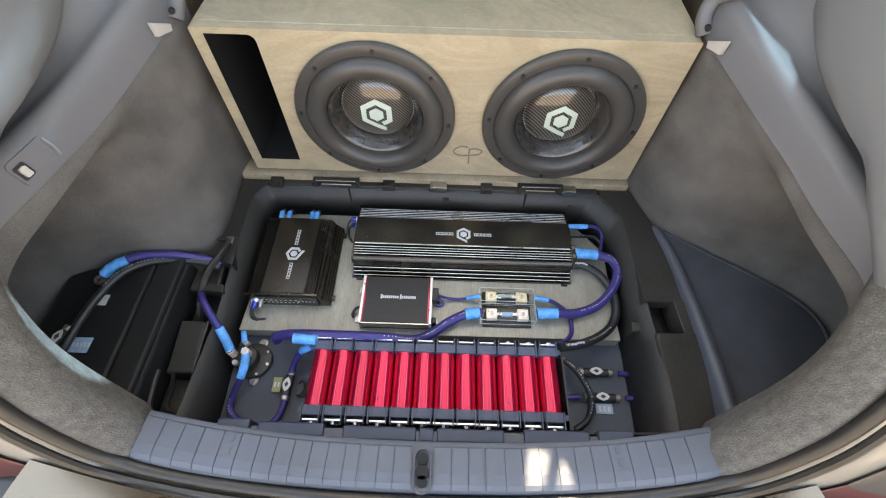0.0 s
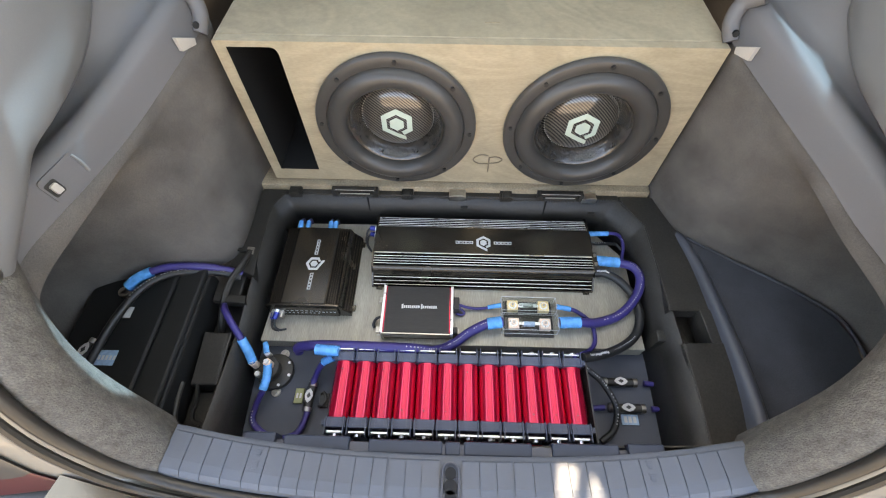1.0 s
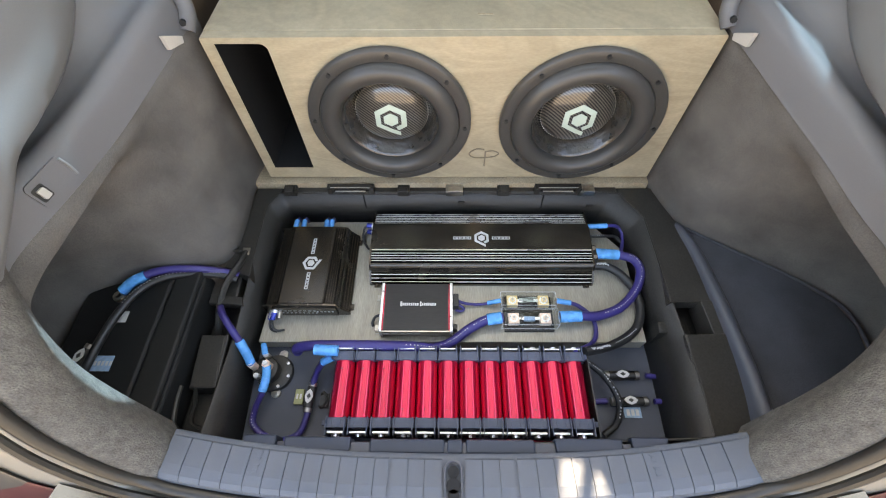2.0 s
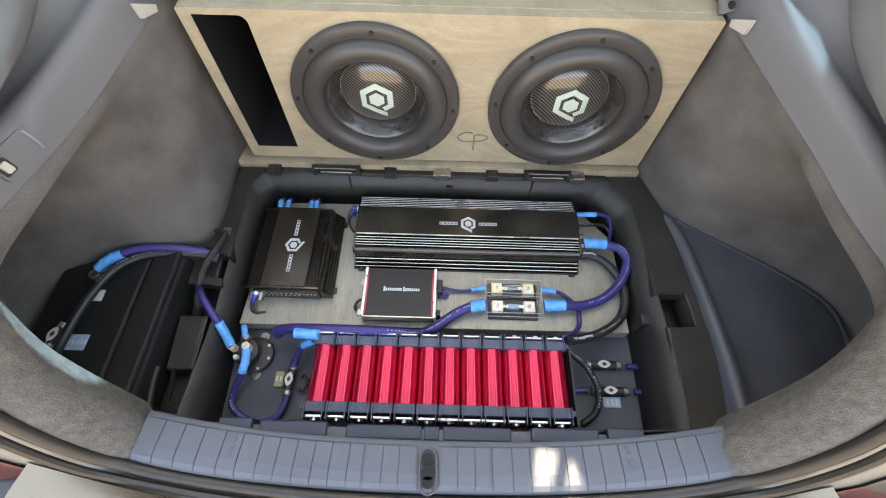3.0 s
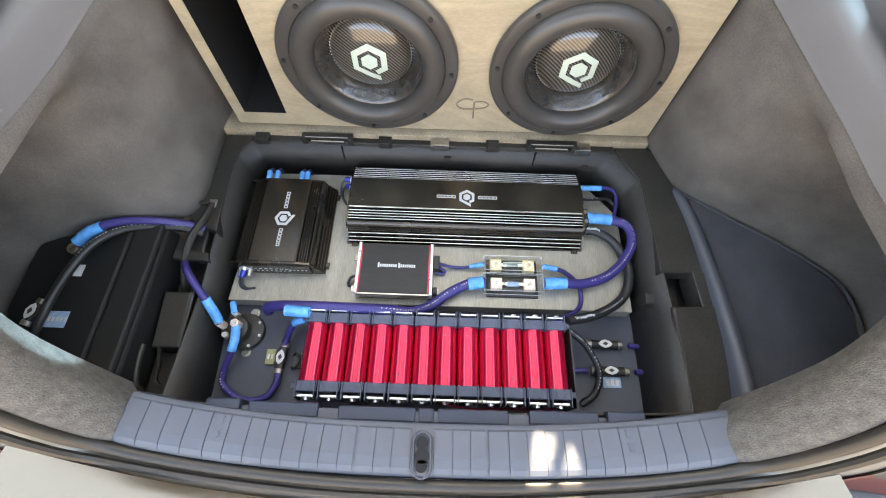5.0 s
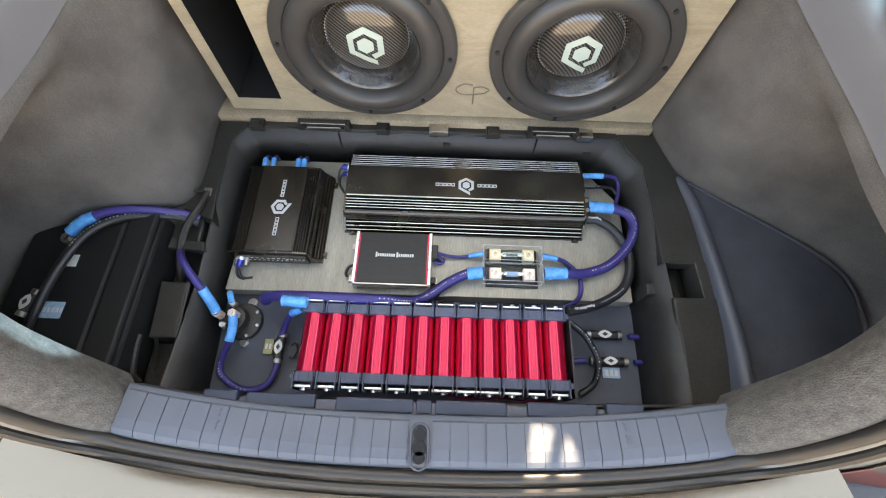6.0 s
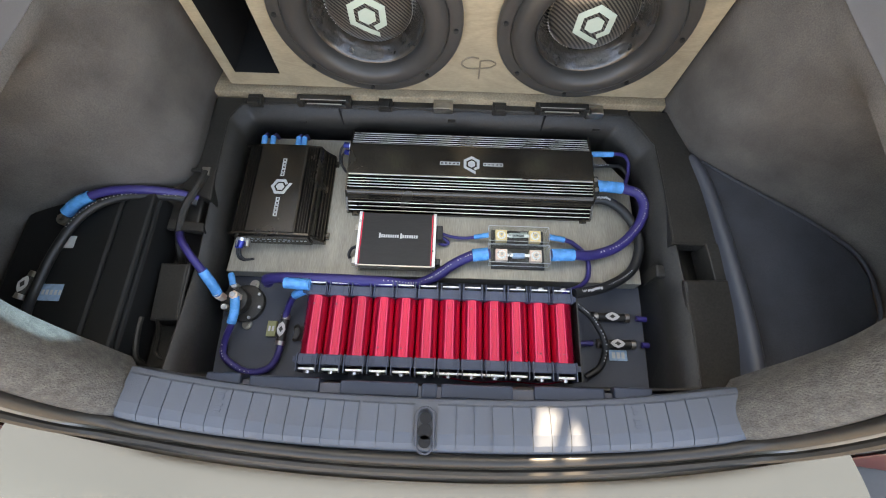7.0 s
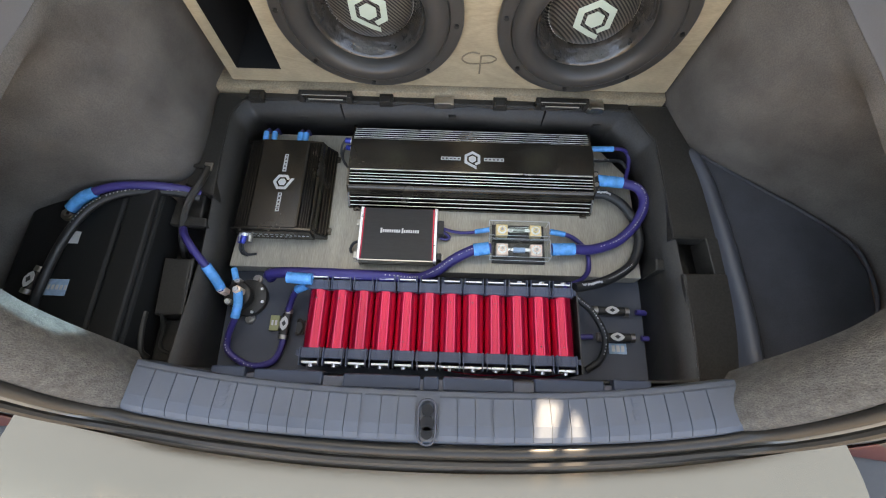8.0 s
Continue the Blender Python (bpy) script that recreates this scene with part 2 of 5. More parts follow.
def tube(points, r, seg=10, n=8, bm=None, r_end=None):
    own = bm if bm is not None else bmesh.new()
    ps = spline(points, n)
    rings = []
    side = None
    for i, p in enumerate(ps):
        d = (ps[min(i + 1, len(ps) - 1)] - ps[max(i - 1, 0)]).normalized()
        if side is None:
            side = d.orthogonal().normalized()
        side = (side - d * side.dot(d)).normalized()
        up = d.cross(side)
        k = i / (len(ps) - 1)
        rad = r if r_end is None else r + (r_end - r) * k
        rings.append([own.verts.new(p + (side * math.cos(a) + up * math.sin(a)) * rad) for a in (2 * math.pi * j / seg for j in range(seg))])
    for a, b in zip(rings, rings[1:]):
        for j in range(seg):
            own.faces.new((a[j], a[(j + 1) % seg], b[(j + 1) % seg], b[j]))
    own.faces.new(rings[0][::-1])
    own.faces.new(rings[-1])
    return own


def loft(rails, n=6, across=1, closed=False, bm=None):
    """A smooth sheet across rails of equally many points."""
    own = bm if bm is not None else bmesh.new()
    lines = [spline(r, n) for r in rails]
    cols = []
    for i in range(len(lines[0])):
        col = [l[i] for l in lines]
        cols.append(spline(col, across) if across > 1 else col)
    grid = [[own.verts.new(p) for p in col] for col in cols]
    for a, b in zip(grid, grid[1:]):
        for j in range(len(a) - 1):
            own.faces.new((a[j], a[j + 1], b[j + 1], b[j]))
    return own


def thicken(ob, t, offset=-1.0):
    md = ob.modifiers.new("thickness", 'SOLIDIFY')
    md.thickness, md.offset = t, offset
    return ob


def lathe(profile, seg=64, bm=None):
    """Turned about the y axis; the profile gives radius and place along -y."""
    own = bm if bm is not None else bmesh.new()
    rings = []
    for r, d in profile:
        if r < 1e-6:
            rings.append([own.verts.new((0, -d, 0))])
        else:
            rings.append([own.verts.new((r * math.cos(a), -d, r * math.sin(a))) for a in (2 * math.pi * j / seg for j in range(seg))])
    for a, b in zip(rings, rings[1:]):
        for j in range(seg):
            k = (j + 1) % seg
            if len(b) == 1:
                own.faces.new((a[j], a[k], b[0]))
            elif len(a) == 1:
                own.faces.new((a[0], b[k], b[j]))
            else:
                own.faces.new((a[j], a[k], b[k], b[j]))
    return own


def prism(outline, depth, to_world, bm=None):
    """A flat outline (u, v) pushed out by depth; to_world maps (u, v, w)."""
    own = bm if bm is not None else bmesh.new()
    lo = [own.verts.new(to_world(u, v, 0)) for u, v in outline]
    hi = [own.verts.new(to_world(u, v, depth)) for u, v in outline]
    n = len(outline)
    own.faces.new(lo[::-1])
    own.faces.new(hi)
    for i in range(n):
        own.faces.new((lo[i], lo[(i + 1) % n], hi[(i + 1) % n], hi[i]))
    return own


def mirror(points, side):
    return [(p[0] * side, *p[1:]) for p in points]


def hex_mark(size, to_world, depth=0.0006, bm=None):
    """A hexagonal ring, cut at its lower right by a tail, round a small solid hexagon."""
    own = bm if bm is not None else bmesh.new()
    at = [(math.cos(radians(90 + 60 * i)), math.sin(radians(90 + 60 * i))) for i in range(6)]
    for i in range(6):
        (ax, ay), (bx, by) = at[i], at[(i + 1) % 6]
        if i == 3:
            ax, ay = ax + (bx - ax) * 0.42, ay + (by - ay) * 0.42
        ro, ri = size, size * 0.66
        prism([(ro * ax, ro * ay), (ro * bx, ro * by), (ri * bx, ri * by), (ri * ax, ri * ay)], depth, to_world, own)
    prism([(0.45 * size * u, 0.45 * size * v) for u, v in at], depth, to_world, own)
    prism([(0.0, -size), (0.46 * size, -1.265 * size), (0.46 * size, -0.925 * size), (0.0, -0.66 * size)], depth, to_world, own)
    return own


def bars(n, w, h, gap, to_world, depth=0.0005, bm=None):
    """A row of plain bars in place of unread lettering, centred."""
    own = bm if bm is not None else bmesh.new()
    total = n * w + (n - 1) * gap
    for i in range(n):
        u = -total / 2 + i * (w + gap)
        prism([(u, -h / 2), (u + w, -h / 2), (u + w, h / 2), (u, h / 2)], depth, to_world, own)
    return own


def outlined_bars(n, w, h, gap, line, to_world, depth=0.0005):
    """A row of hollow bars in place of outlined lettering, centred."""
    own = bmesh.new()
    total = n * w + (n - 1) * gap
    for i in range(n):
        u, v = -total / 2 + i * (w + gap), h / 2
        for a, b, c, d in ((u, u + w, v - line, v), (u, u + w, -v, line - v), (u, u + line, line - v, v - line), (u + w - line, u + w, line - v, v - line)):
            prism([(a, c), (b, c), (b, d), (a, d)], depth, to_world, own)
    return own


# ---- the tub under the boot floor ----
TUB_LOW = [(-0.412, 0.442, 0), (0.0, 0.438, 0), (0.408, 0.442, 0), (0.412, 0.62, 0), (0.404, 0.85, 0), (0.395, 0.895, 0), (0.345, 0.955, 0), (0.0, 0.962, 0), (-0.392, 0.958, 0), (-0.411, 0.925, 0), (-0.415, 0.80, 0), (-0.418, 0.62, 0)]
TUB_TOP = [(-0.425, 0.432, 0.13), (0.0, 0.425, 0.146), (0.425, 0.440, 0.137), (0.437, 0.62, 0.118), (0.428, 0.85, 0.115), (0.426, 0.906, 0.115), (0.382, 0.972, 0.115), (0.0, 0.974, 0.115), (-0.410, 0.968, 0.115), (-0.430, 0.934, 0.115), (-0.429, 0.80, 0.112), (-0.430, 0.62, 0.10)]


def tub():
    bm = bmesh.new()
    lo = [bm.verts.new(p) for p in TUB_LOW]
    hi = [bm.verts.new(p) for p in TUB_TOP]
    for i in range(len(lo)):
        k = (i + 1) % len(lo)
        bm.faces.new((lo[i], lo[k], hi[k], hi[i]))
    vert = [e for e in bm.edges if any(v in lo for v in e.verts) and any(v in hi for v in e.verts)]
    bmesh.ops.bevel(bm, geom=vert, offset=0.006, segments=3, affect='EDGES', profile=0.5)
    ob = structure("wall_tub", bm, M_TUB, "moulded black plastic walls of the boot well", "wall", True)
    thicken(ob, 0.004, 1.0)
    structure("floor", box(-0.44, 0.44, 0.42, 0.98, -0.012, 0.0), M_FLOOR, "dark plastic floor of the boot well", "floor")


tub()


def ledge(name, outline, z, depth, label, material=M_TUB, bevel=0.004):
    bm = prism(outline, depth, lambda u, v, w: (u, v, z - depth + w))
    bmesh.ops.bevel(bm, geom=[e for e in bm.edges if abs(e.verts[0].co.z - z) < 1e-5 and abs(e.verts[1].co.z - z) < 1e-5], offset=bevel, segments=2, affect='EDGES', profile=0.5)
    return structure(name, bm, material, label, "ledge")


ledge("trim_ledge_right_rear", [(0.430, 0.691), (0.513, 0.691), (0.506, 0.80), (0.494, 0.885), (0.465, 0.985), (0.385, 0.985), (0.386, 0.972), (0.432, 0.90)], 0.118, 0.03, "black plastic ledge along the tub")
ledge("trim_ledge_notch", [(0.437, 0.622), (0.492, 0.622), (0.488, 0.692), (0.432, 0.692)], 0.052, 0.02, "sunken black step in the plastic ledge")
ledge("trim_ledge_right_front", [(0.426, 0.44), (0.502, 0.44), (0.512, 0.53), (0.515, 0.625), (0.436, 0.622)], 0.124, 0.05, "black plastic ledge beside the sill")
ledge("trim_ledge_tab", [(0.411, 0.640), (0.466, 0.642), (0.467, 0.664), (0.413, 0.665)], 0.080, 0.06, "short black rib on the tub wall")
ledge("trim_ledge_left_rear", [(-0.466, 0.985), (-0.470, 0.90), (-0.478, 0.82), (-0.486, 0.768), (-0.426, 0.745), (-0.431, 0.80), (-0.432, 0.934), (-0.412, 0.968), (-0.40, 0.985)], 0.118, 0.03, "black plastic ledge along the tub")
ledge("trim_ledge_back", [(-0.40, 0.974), (0.385, 0.974), (0.385, 1.000), (-0.40, 1.000)], 0.116, 0.03, "black plastic rear edge of the tub")
ledge("trim_ledge_left_front", [(-0.490, 0.522), (-0.441, 0.522), (-0.447, 0.626), (-0.498, 0.626)], 0.10, 0.09, "raised black divider beside the battery pocket")
ledge("trim_ledge_left_low", [(-0.500, 0.445), (-0.426, 0.445), (-0.436, 0.521), (-0.500, 0.521)], 0.062, 0.05, "lower black step of the divider by the sill")
structure("trim_divider_rib", tube([(-0.504, 0.526, 0.100), (-0.503, 0.50, 0.100), (-0.497, 0.462, 0.098), (-0.490, 0.450, 0.085)], 0.0045, 8), M_TUB, "rounded rib of the black divider", "trim", True)
structure("trim_divider_rib", tube([(-0.444, 0.624, 0.100), (-0.442, 0.57, 0.100), (-0.442, 0.524, 0.098)], 0.003, 8), M_TUB, "rounded rib of the black divider", "trim", True)
structure("trim_divider_rib", tube([(-0.478, 0.526, 0.098), (-0.482, 0.50, 0.075), (-0.486, 0.475, 0.066), (-0.474, 0.462, 0.064), (-0.43, 0.455, 0.064)], 0.0035, 8), M_TUB, "rounded rib of the black divider", "trim", True)
ledge("trim_ledge_pocket", [(-0.475, 0.812), (-0.453, 0.806), (-0.449, 0.700), (-0.500, 0.706), (-0.560, 0.765)], 0.098, 0.05, "black plastic shelf under the battery cables")
ledge("trim_bracket_left", [(-0.497, 0.688), (-0.428, 0.684), (-0.432, 0.702), (-0.497, 0.708)], 0.112, 0.012, "black plastic bracket over the cables", bevel=0.002)
ledge("trim_ledge_strip", [(0.492, 0.618), (0.514, 0.618), (0.512, 0.694), (0.488, 0.694)], 0.121, 0.05, "black plastic web beside the sunken step", bevel=0.002)
bead = [(0.425, 0.445, 0.137), (0.435, 0.53, 0.128), (0.436, 0.618, 0.121)]
structure("trim_bead_front", tube(bead, 0.0018, 8, 2), M_TUB, "rounded edge of the black tub", "trim", True)
bead = [(0.487, 0.692, 0.119), (0.434, 0.691, 0.119), (0.431, 0.70, 0.1185), (0.430, 0.80, 0.118), (0.428, 0.895, 0.117), (0.424, 0.906, 0.117), (0.388, 0.962, 0.117), (0.378, 0.971, 0.117), (0.20, 0.974, 0.117), (-0.20, 0.974, 0.117), (-0.400, 0.969, 0.117), (-0.412, 0.966, 0.117), (-0.430, 0.934, 0.117), (-0.431, 0.90, 0.117), (-0.430, 0.80, 0.117), (-0.426, 0.748, 0.117)]
structure("trim_bead_back", tube(bead, 0.0018, 8, 2), M_TUB, "rounded edge of the black tub", "trim", True)
wave = [(x, 0.9725, 0.113 + 0.0055 * max(0.0, math.cos((abs(x) - 0.062) / 0.032 * math.pi / 2) if abs(abs(x) - 0.062) < 0.032 else 0.0)) for x in (-0.375 + 0.0125 * k for k in range(57))]
structure("trim_lip_back", tube(wave, 0.0030, 8, 2), M_TUB, "wavy moulded lip along the tub's back edge", "trim", True)
for x in (-0.213, 0.213):
    structure("trim_seam", box(x - 0.0012, x + 0.0012, 0.9655, 0.9705, 0.03, 0.112), M_DARK, "moulded seam in the tub's back wall", "seam")
for x, z in ((-0.30, 0.07), (0.02, 0.085), (0.33, 0.075)):
    structure("trim_button", box(x - 0.008, x + 0.008, 0.964, 0.971, z - 0.003, z + 0.003, 0.001), M_TUB, "small moulded button in the tub's back wall", "button")
bm = tube([(-0.447, 0.805, 0.118), (-0.452, 0.765, 0.126), (-0.466, 0.732, 0.122), (-0.474, 0.700, 0.112), (-0.478, 0.665, 0.092), (-0.480, 0.63, 0.06)], 0.007, 8)
structure("trim_rod_left", bm, M_TUB, "bent black plastic rib by the pocket", "trim", True)

# front tabs of the tub
for x0, x1 in ((-0.342, -0.288), (-0.276, -0.168), (-0.137, -0.017), (-0.012, 0.012), (0.018, 0.128), (0.160, 0.268), (0.281, 0.340)):
    c = (x0 + x1) / 2
    yy = 0.414 + 0.05 * abs(c) ** 2
    bm = box(x0, x1, yy - 0.004, yy + 0.018, 0.120, 0.1505 + 0.05 * c * c, 0.003)
    tagged(mesh_ob("trim_tab", bm, M_TAB), "slate plastic tab along the sill", "trim", "tabs along the sill", "structure")

structure("trim_sill_base", box(-0.345, 0.345, 0.409, 0.428, 0.11, 0.1465, 0.002), M_LIP, "slate plastic support behind the sill", "trim")

# ---- carpet strip and latches behind the tub ----
bm = box(-0.475, 0.458, 0.988, 1.06, 0.085, 0.131, 0.006)
structure("trim_strip", bm, M_STRIP, "beige felt strip under the speaker box", "trim", True)
structure("floor_rear", box(-0.80, 0.80, 0.99, 1.9, 0.06, 0.10), M_CARPET, "grey carpeted load floor under the box", "floor")


def latch(x, w, big=False):
    t = thing("hinge" if big else "clip", "steel latch at the back edge of the tub" if not big else "black hinge bar at the back edge of the tub", "latch", "latches along the tub", at=(x, 0.976, 0.118))
    if big:
        part("bar", box(-w / 2, w / 2, -0.004, 0.008, 0.008, 0.017, 0.002), M_TUB, t)
        part("wire", cyl((-w * 0.47, -0.0045, 0.0165), (w * 0.47, -0.0045, 0.0165), 0.0009, 8), M_STEEL, t)
        part("spring", cyl((-w * 0.36, -0.006, 0.006), (w * 0.36, -0.006, 0.006), 0.0014, 8), M_STEEL, t)
        for s in (-1, 1):
            part("lug", box(s * w / 2 - 0.006, s * w / 2 + 0.006, -0.008, 0.010, -0.004, 0.015, 0.0015), M_TUB, t)
        part("plate", box(-w / 2, w / 2, 0.003, 0.014, -0.006, 0.005, 0.001), M_TUB, t)
    else:
        part("plate", box(-w / 2, w / 2, -0.010, 0.012, -0.008, 0.008, 0.0015), M_STEEL if w > 0.03 else M_TUB, t)
        part("tongue", box(-w * 0.35, w * 0.35, -0.014, 0.000, 0.004, 0.015, 0.0015), M_STEEL if w > 0.03 else M_TUB, t)


latch(-0.241, 0.098, True)
latch(0.244, 0.096, True)
latch(-0.384, 0.030)
latch(-0.117, 0.028)
latch(0.002, 0.040)
latch(0.117, 0.028)
latch(0.312, 0.034)

# ---- side walls, mirrored ----
FLOOR_RAIL = [(0.452, 1.06, 0.10), (0.462, 0.985, 0.10), (0.503, 0.882, 0.10), (0.60, 0.815, 0.10), (0.69, 0.752, 0.10), (0.765, 0.69, 0.10), (0.785, 0.60, 0.10), (0.74, 0.52, 0.10), (0.60, 0.475, 0.11)]
MID_RAIL = [(0.456, 1.06, 0.27), (0.466, 0.98, 0.27), (0.508, 0.878, 0.26), (0.602, 0.806, 0.25), (0.705, 0.752, 0.25), (0.790, 0.69, 0.25), (0.805, 0.60, 0.25), (0.73, 0.53, 0.25), (0.59, 0.49, 0.25)]
UNDER_RAIL = [(0.457, 1.06, 0.40), (0.467, 0.979, 0.39), (0.510, 0.866, 0.375), (0.585, 0.790, 0.372), (0.690, 0.745, 0.362), (0.745, 0.66, 0.350), (0.745, 0.585, 0.340), (0.66, 0.545, 0.35), (0.59, 0.52, 0.34)]
FLOOR_LEFT = [(0.462, 1.06, 0.11), (0.474, 0.985, 0.115), (0.470, 0.88, 0.115), (0.477, 0.80, 0.115), (0.525, 0.757, 0.125), (0.62, 0.728, 0.125), (0.73, 0.67, 0.10), (0.73, 0.54, 0.10), (0.60, 0.475, 0.11)]
MID_LEFT = [(0.460, 1.06, 0.27), (0.472, 0.985, 0.27), (0.484, 0.88, 0.26), (0.510, 0.815, 0.25), (0.575, 0.772, 0.25), (0.67, 0.735, 0.25), (0.75, 0.67, 0.25), (0.74, 0.55, 0.25), (0.59, 0.49, 0.25)]
FOLD_RAIL = [(0.458, 1.06, 0.455), (0.467, 0.978, 0.45), (0.511, 0.865, 0.426), (0.541, 0.765, 0.402), (0.560, 0.69, 0.384), (0.580, 0.61, 0.372), (0.584, 0.575, 0.366), (0.575, 0.545, 0.362), (0.555, 0.53, 0.36)]
FOLD_LEFT = [(0.458, 1.06, 0.455), (0.467, 0.978, 0.45), (0.511, 0.865, 0.424), (0.530, 0.765, 0.418), (0.543, 0.70, 0.411), (0.556, 0.645, 0.403), (0.562, 0.60, 0.400), (0.562, 0.56, 0.395), (0.55, 0.53, 0.39)]
BAND_LEFT = [(0.455, 1.06, 0.49), (0.465, 0.982, 0.482), (0.510, 0.85, 0.446), (0.530, 0.775, 0.436), (0.541, 0.712, 0.436), (0.551, 0.66, 0.437), (0.560, 0.61, 0.438), (0.560, 0.575, 0.438), (0.55, 0.545, 0.435)]
BAND_LOW = [(0.455, 1.06, 0.49), (0.465, 0.982, 0.482), (0.508, 0.85, 0.453), (0.534, 0.76, 0.437), (0.556, 0.685, 0.42), (0.578, 0.61, 0.410), (0.582, 0.575, 0.405), (0.575, 0.555, 0.40), (0.56, 0.545, 0.395)]


def raised(rail, dx, dz, dy=0.0):
    return [(x + dx, y + dy, z + dz) for x, y, z in rail]


RIM_IN = [(0.430, 0.420, 0.165), (0.448, 0.432, 0.212), (0.470, 0.447, 0.272), (0.489, 0.466, 0.333), (0.503, 0.494, 0.39), (0.515, 0.533, 0.445), (0.528, 0.568, 0.482)]
RIM_OUT = [(0.434, 0.368, 0.188), (0.454, 0.380, 0.235), (0.476, 0.394, 0.29), (0.495, 0.412, 0.345), (0.509, 0.438, 0.405), (0.526, 0.472, 0.462), (0.545, 0.51, 0.505)]
PIL_IN = [(0.522, 0.553, 0.467), (0.529, 0.63, 0.496), (0.534, 0.69, 0.520), (0.538, 0.755, 0.524), (0.541, 0.84, 0.535), (0.545, 0.915, 0.560), (0.552, 0.97, 0.60), (0.57, 1.03, 0.74), (0.59, 1.08, 0.98)]
PIL_OUT = [(0.538, 0.495, 0.490), (0.562, 0.56, 0.540), (0.574, 0.64, 0.585), (0.584, 0.72, 0.625), (0.598, 0.82, 0.68), (0.608, 0.90, 0.74), (0.615, 0.96, 0.80), (0.625, 1.02, 0.89), (0.635, 1.06, 1.02)]

for s, side in ((1, "right"), (-1, "left")):
    m = lambda rail: mirror(rail, s)
    fold, low = (m(FOLD_RAIL), BAND_LOW) if s > 0 else (m(FOLD_LEFT), BAND_LEFT)
    bm = loft([m(FLOOR_RAIL if s > 0 else FLOOR_LEFT), m(MID_RAIL if s > 0 else MID_LEFT), m(UNDER_RAIL), fold], 6, 5)
    loft([fold, m(low)], 6, 1, bm=bm)
    bmesh.ops.remove_doubles(bm, verts=bm.verts, dist=0.0002)
    ob = structure("wall_" + side, bm, M_CARPET, "worn grey carpeted side wall over the wheel arch", "wall", True)
    thicken(ob, 0.006, 1.0 if s > 0 else -1.0)
    ob = structure("trim_band_" + side, loft([m(raised(low, 0.006, -0.004)), m(raised(low, -0.005, 0.000)), m(raised(low, -0.004, 0.006)), m(raised(low, 0.004, 0.036)), m(raised(low, 0.011, 0.049)), m(raised(low, 0.026, 0.056)), m(raised(low, 0.052, 0.052)), m(raised(low, 0.078, 0.072)), m(raised(low, 0.11, 0.16)), m(raised(low, 0.15, 0.34))], 6, 4), M_TRIM, "smooth grey plastic quarter trim above the carpet", "trim", True)
    # rim round the opening
    back = [(x + 0.035, y + 0.035, z - 0.015) for x, y, z in RIM_IN]
    mid = [((a[0] + b[0]) / 2 - 0.006, (a[1] + b[1]) / 2, (a[2] + b[2]) / 2 + 0.008) for a, b in zip(RIM_IN, RIM_OUT)]
    ob = structure("trim_rim_" + side, loft([m(back), m(RIM_IN), m(mid), m(RIM_OUT), m([(x + 0.022, y - 0.010, z - 0.022) for x, y, z in RIM_OUT])], 6, 4), M_RIM, "speckled grey carpet rim of the boot opening", "trim", True)
    back = [(x + 0.05, y + 0.05, z - 0.01) for x, y, z in PIL_IN]
    mid = [((a[0] + b[0]) / 2 - 0.010, (a[1] + b[1]) / 2, (a[2] + b[2]) / 2 + 0.012) for a, b in zip(PIL_IN, PIL_OUT)]
    ob = structure("trim_pillar_" + side, loft([m(back), m(PIL_IN), m(mid), m(PIL_OUT), m([(x + 0.025, y - 0.008, z - 0.015) for x, y, z in PIL_OUT])], 6, 4), M_PILLAR, "pale grey plastic pillar beside the hatch opening", "trim", True)

# tray on the right
TRAY = [(0.512, 0.868), (0.60, 0.808), (0.69, 0.748), (0.755, 0.69), (0.772, 0.64), (0.765, 0.57), (0.73, 0.525), (0.62, 0.478), (0.52, 0.445)]
bm = prism(TRAY, 0.02, lambda u, v, w: (u, v, 0.098 + w + 0.10 * max(0, 0.52 - v) ))
bmesh.ops.bevel(bm, geom=[e for e in bm.edges if e.calc_length() > 0.021 and min(v.co.z for v in e.verts) > 0.112], offset=0.006, segments=3, affect='EDGES', profile=0.5)
structure("floor_tray", bm, M_TRAY, "dark carpeted lid of the side storage pocket", "floor", True)
hem = [(u, v, 0.1185 + 0.10 * max(0, 0.52 - v)) for u, v in TRAY[:7]]
structure("trim_tray_hem", tube(hem, 0.0032, 8, 5), M_TRAY, "stitched hem round the carpeted pocket lid", "trim", True)
structure("floor_pocket", box(-0.80, -0.43, 0.42, 1.0, 0.03, 0.05), M_TUB, "black floor of the battery pocket", "floor")
LIP = [(0.495, 0.888, 0.112), (0.503, 0.862, 0.120), (0.515, 0.80, 0.124), (0.523, 0.70, 0.129), (0.526, 0.60, 0.135), (0.523, 0.52, 0.142), (0.513, 0.445, 0.152)]
bm = loft([raised(LIP, -0.016, -0.03), raised(LIP, -0.013, -0.004), raised(LIP, -0.004, 0.004), raised(LIP, 0.006, 0.003), raised(LIP, 0.013, -0.006), raised(LIP, 0.014, -0.03)], 6, 3)
structure("trim_lip", bm, M_LIP, "rounded slate plastic lip between tub and pocket lid", "trim", True)

# ---- sill ----
def sill_y(x):
    return 0.030 * (abs(x) / 0.44) ** 2.5


def sill_z(x):
    return 0.026 * (abs(x) / 0.44) ** 3


def sill_rail(y, z, x0=-0.434, x1=0.445, n=13):
    return [(x0 + (x1 - x0) * i / (n - 1), y + sill_y(x0 + (x1 - x0) * i / (n - 1)), z + sill_z(x0 + (x1 - x0) * i / (n - 1))) for i in range(n)]


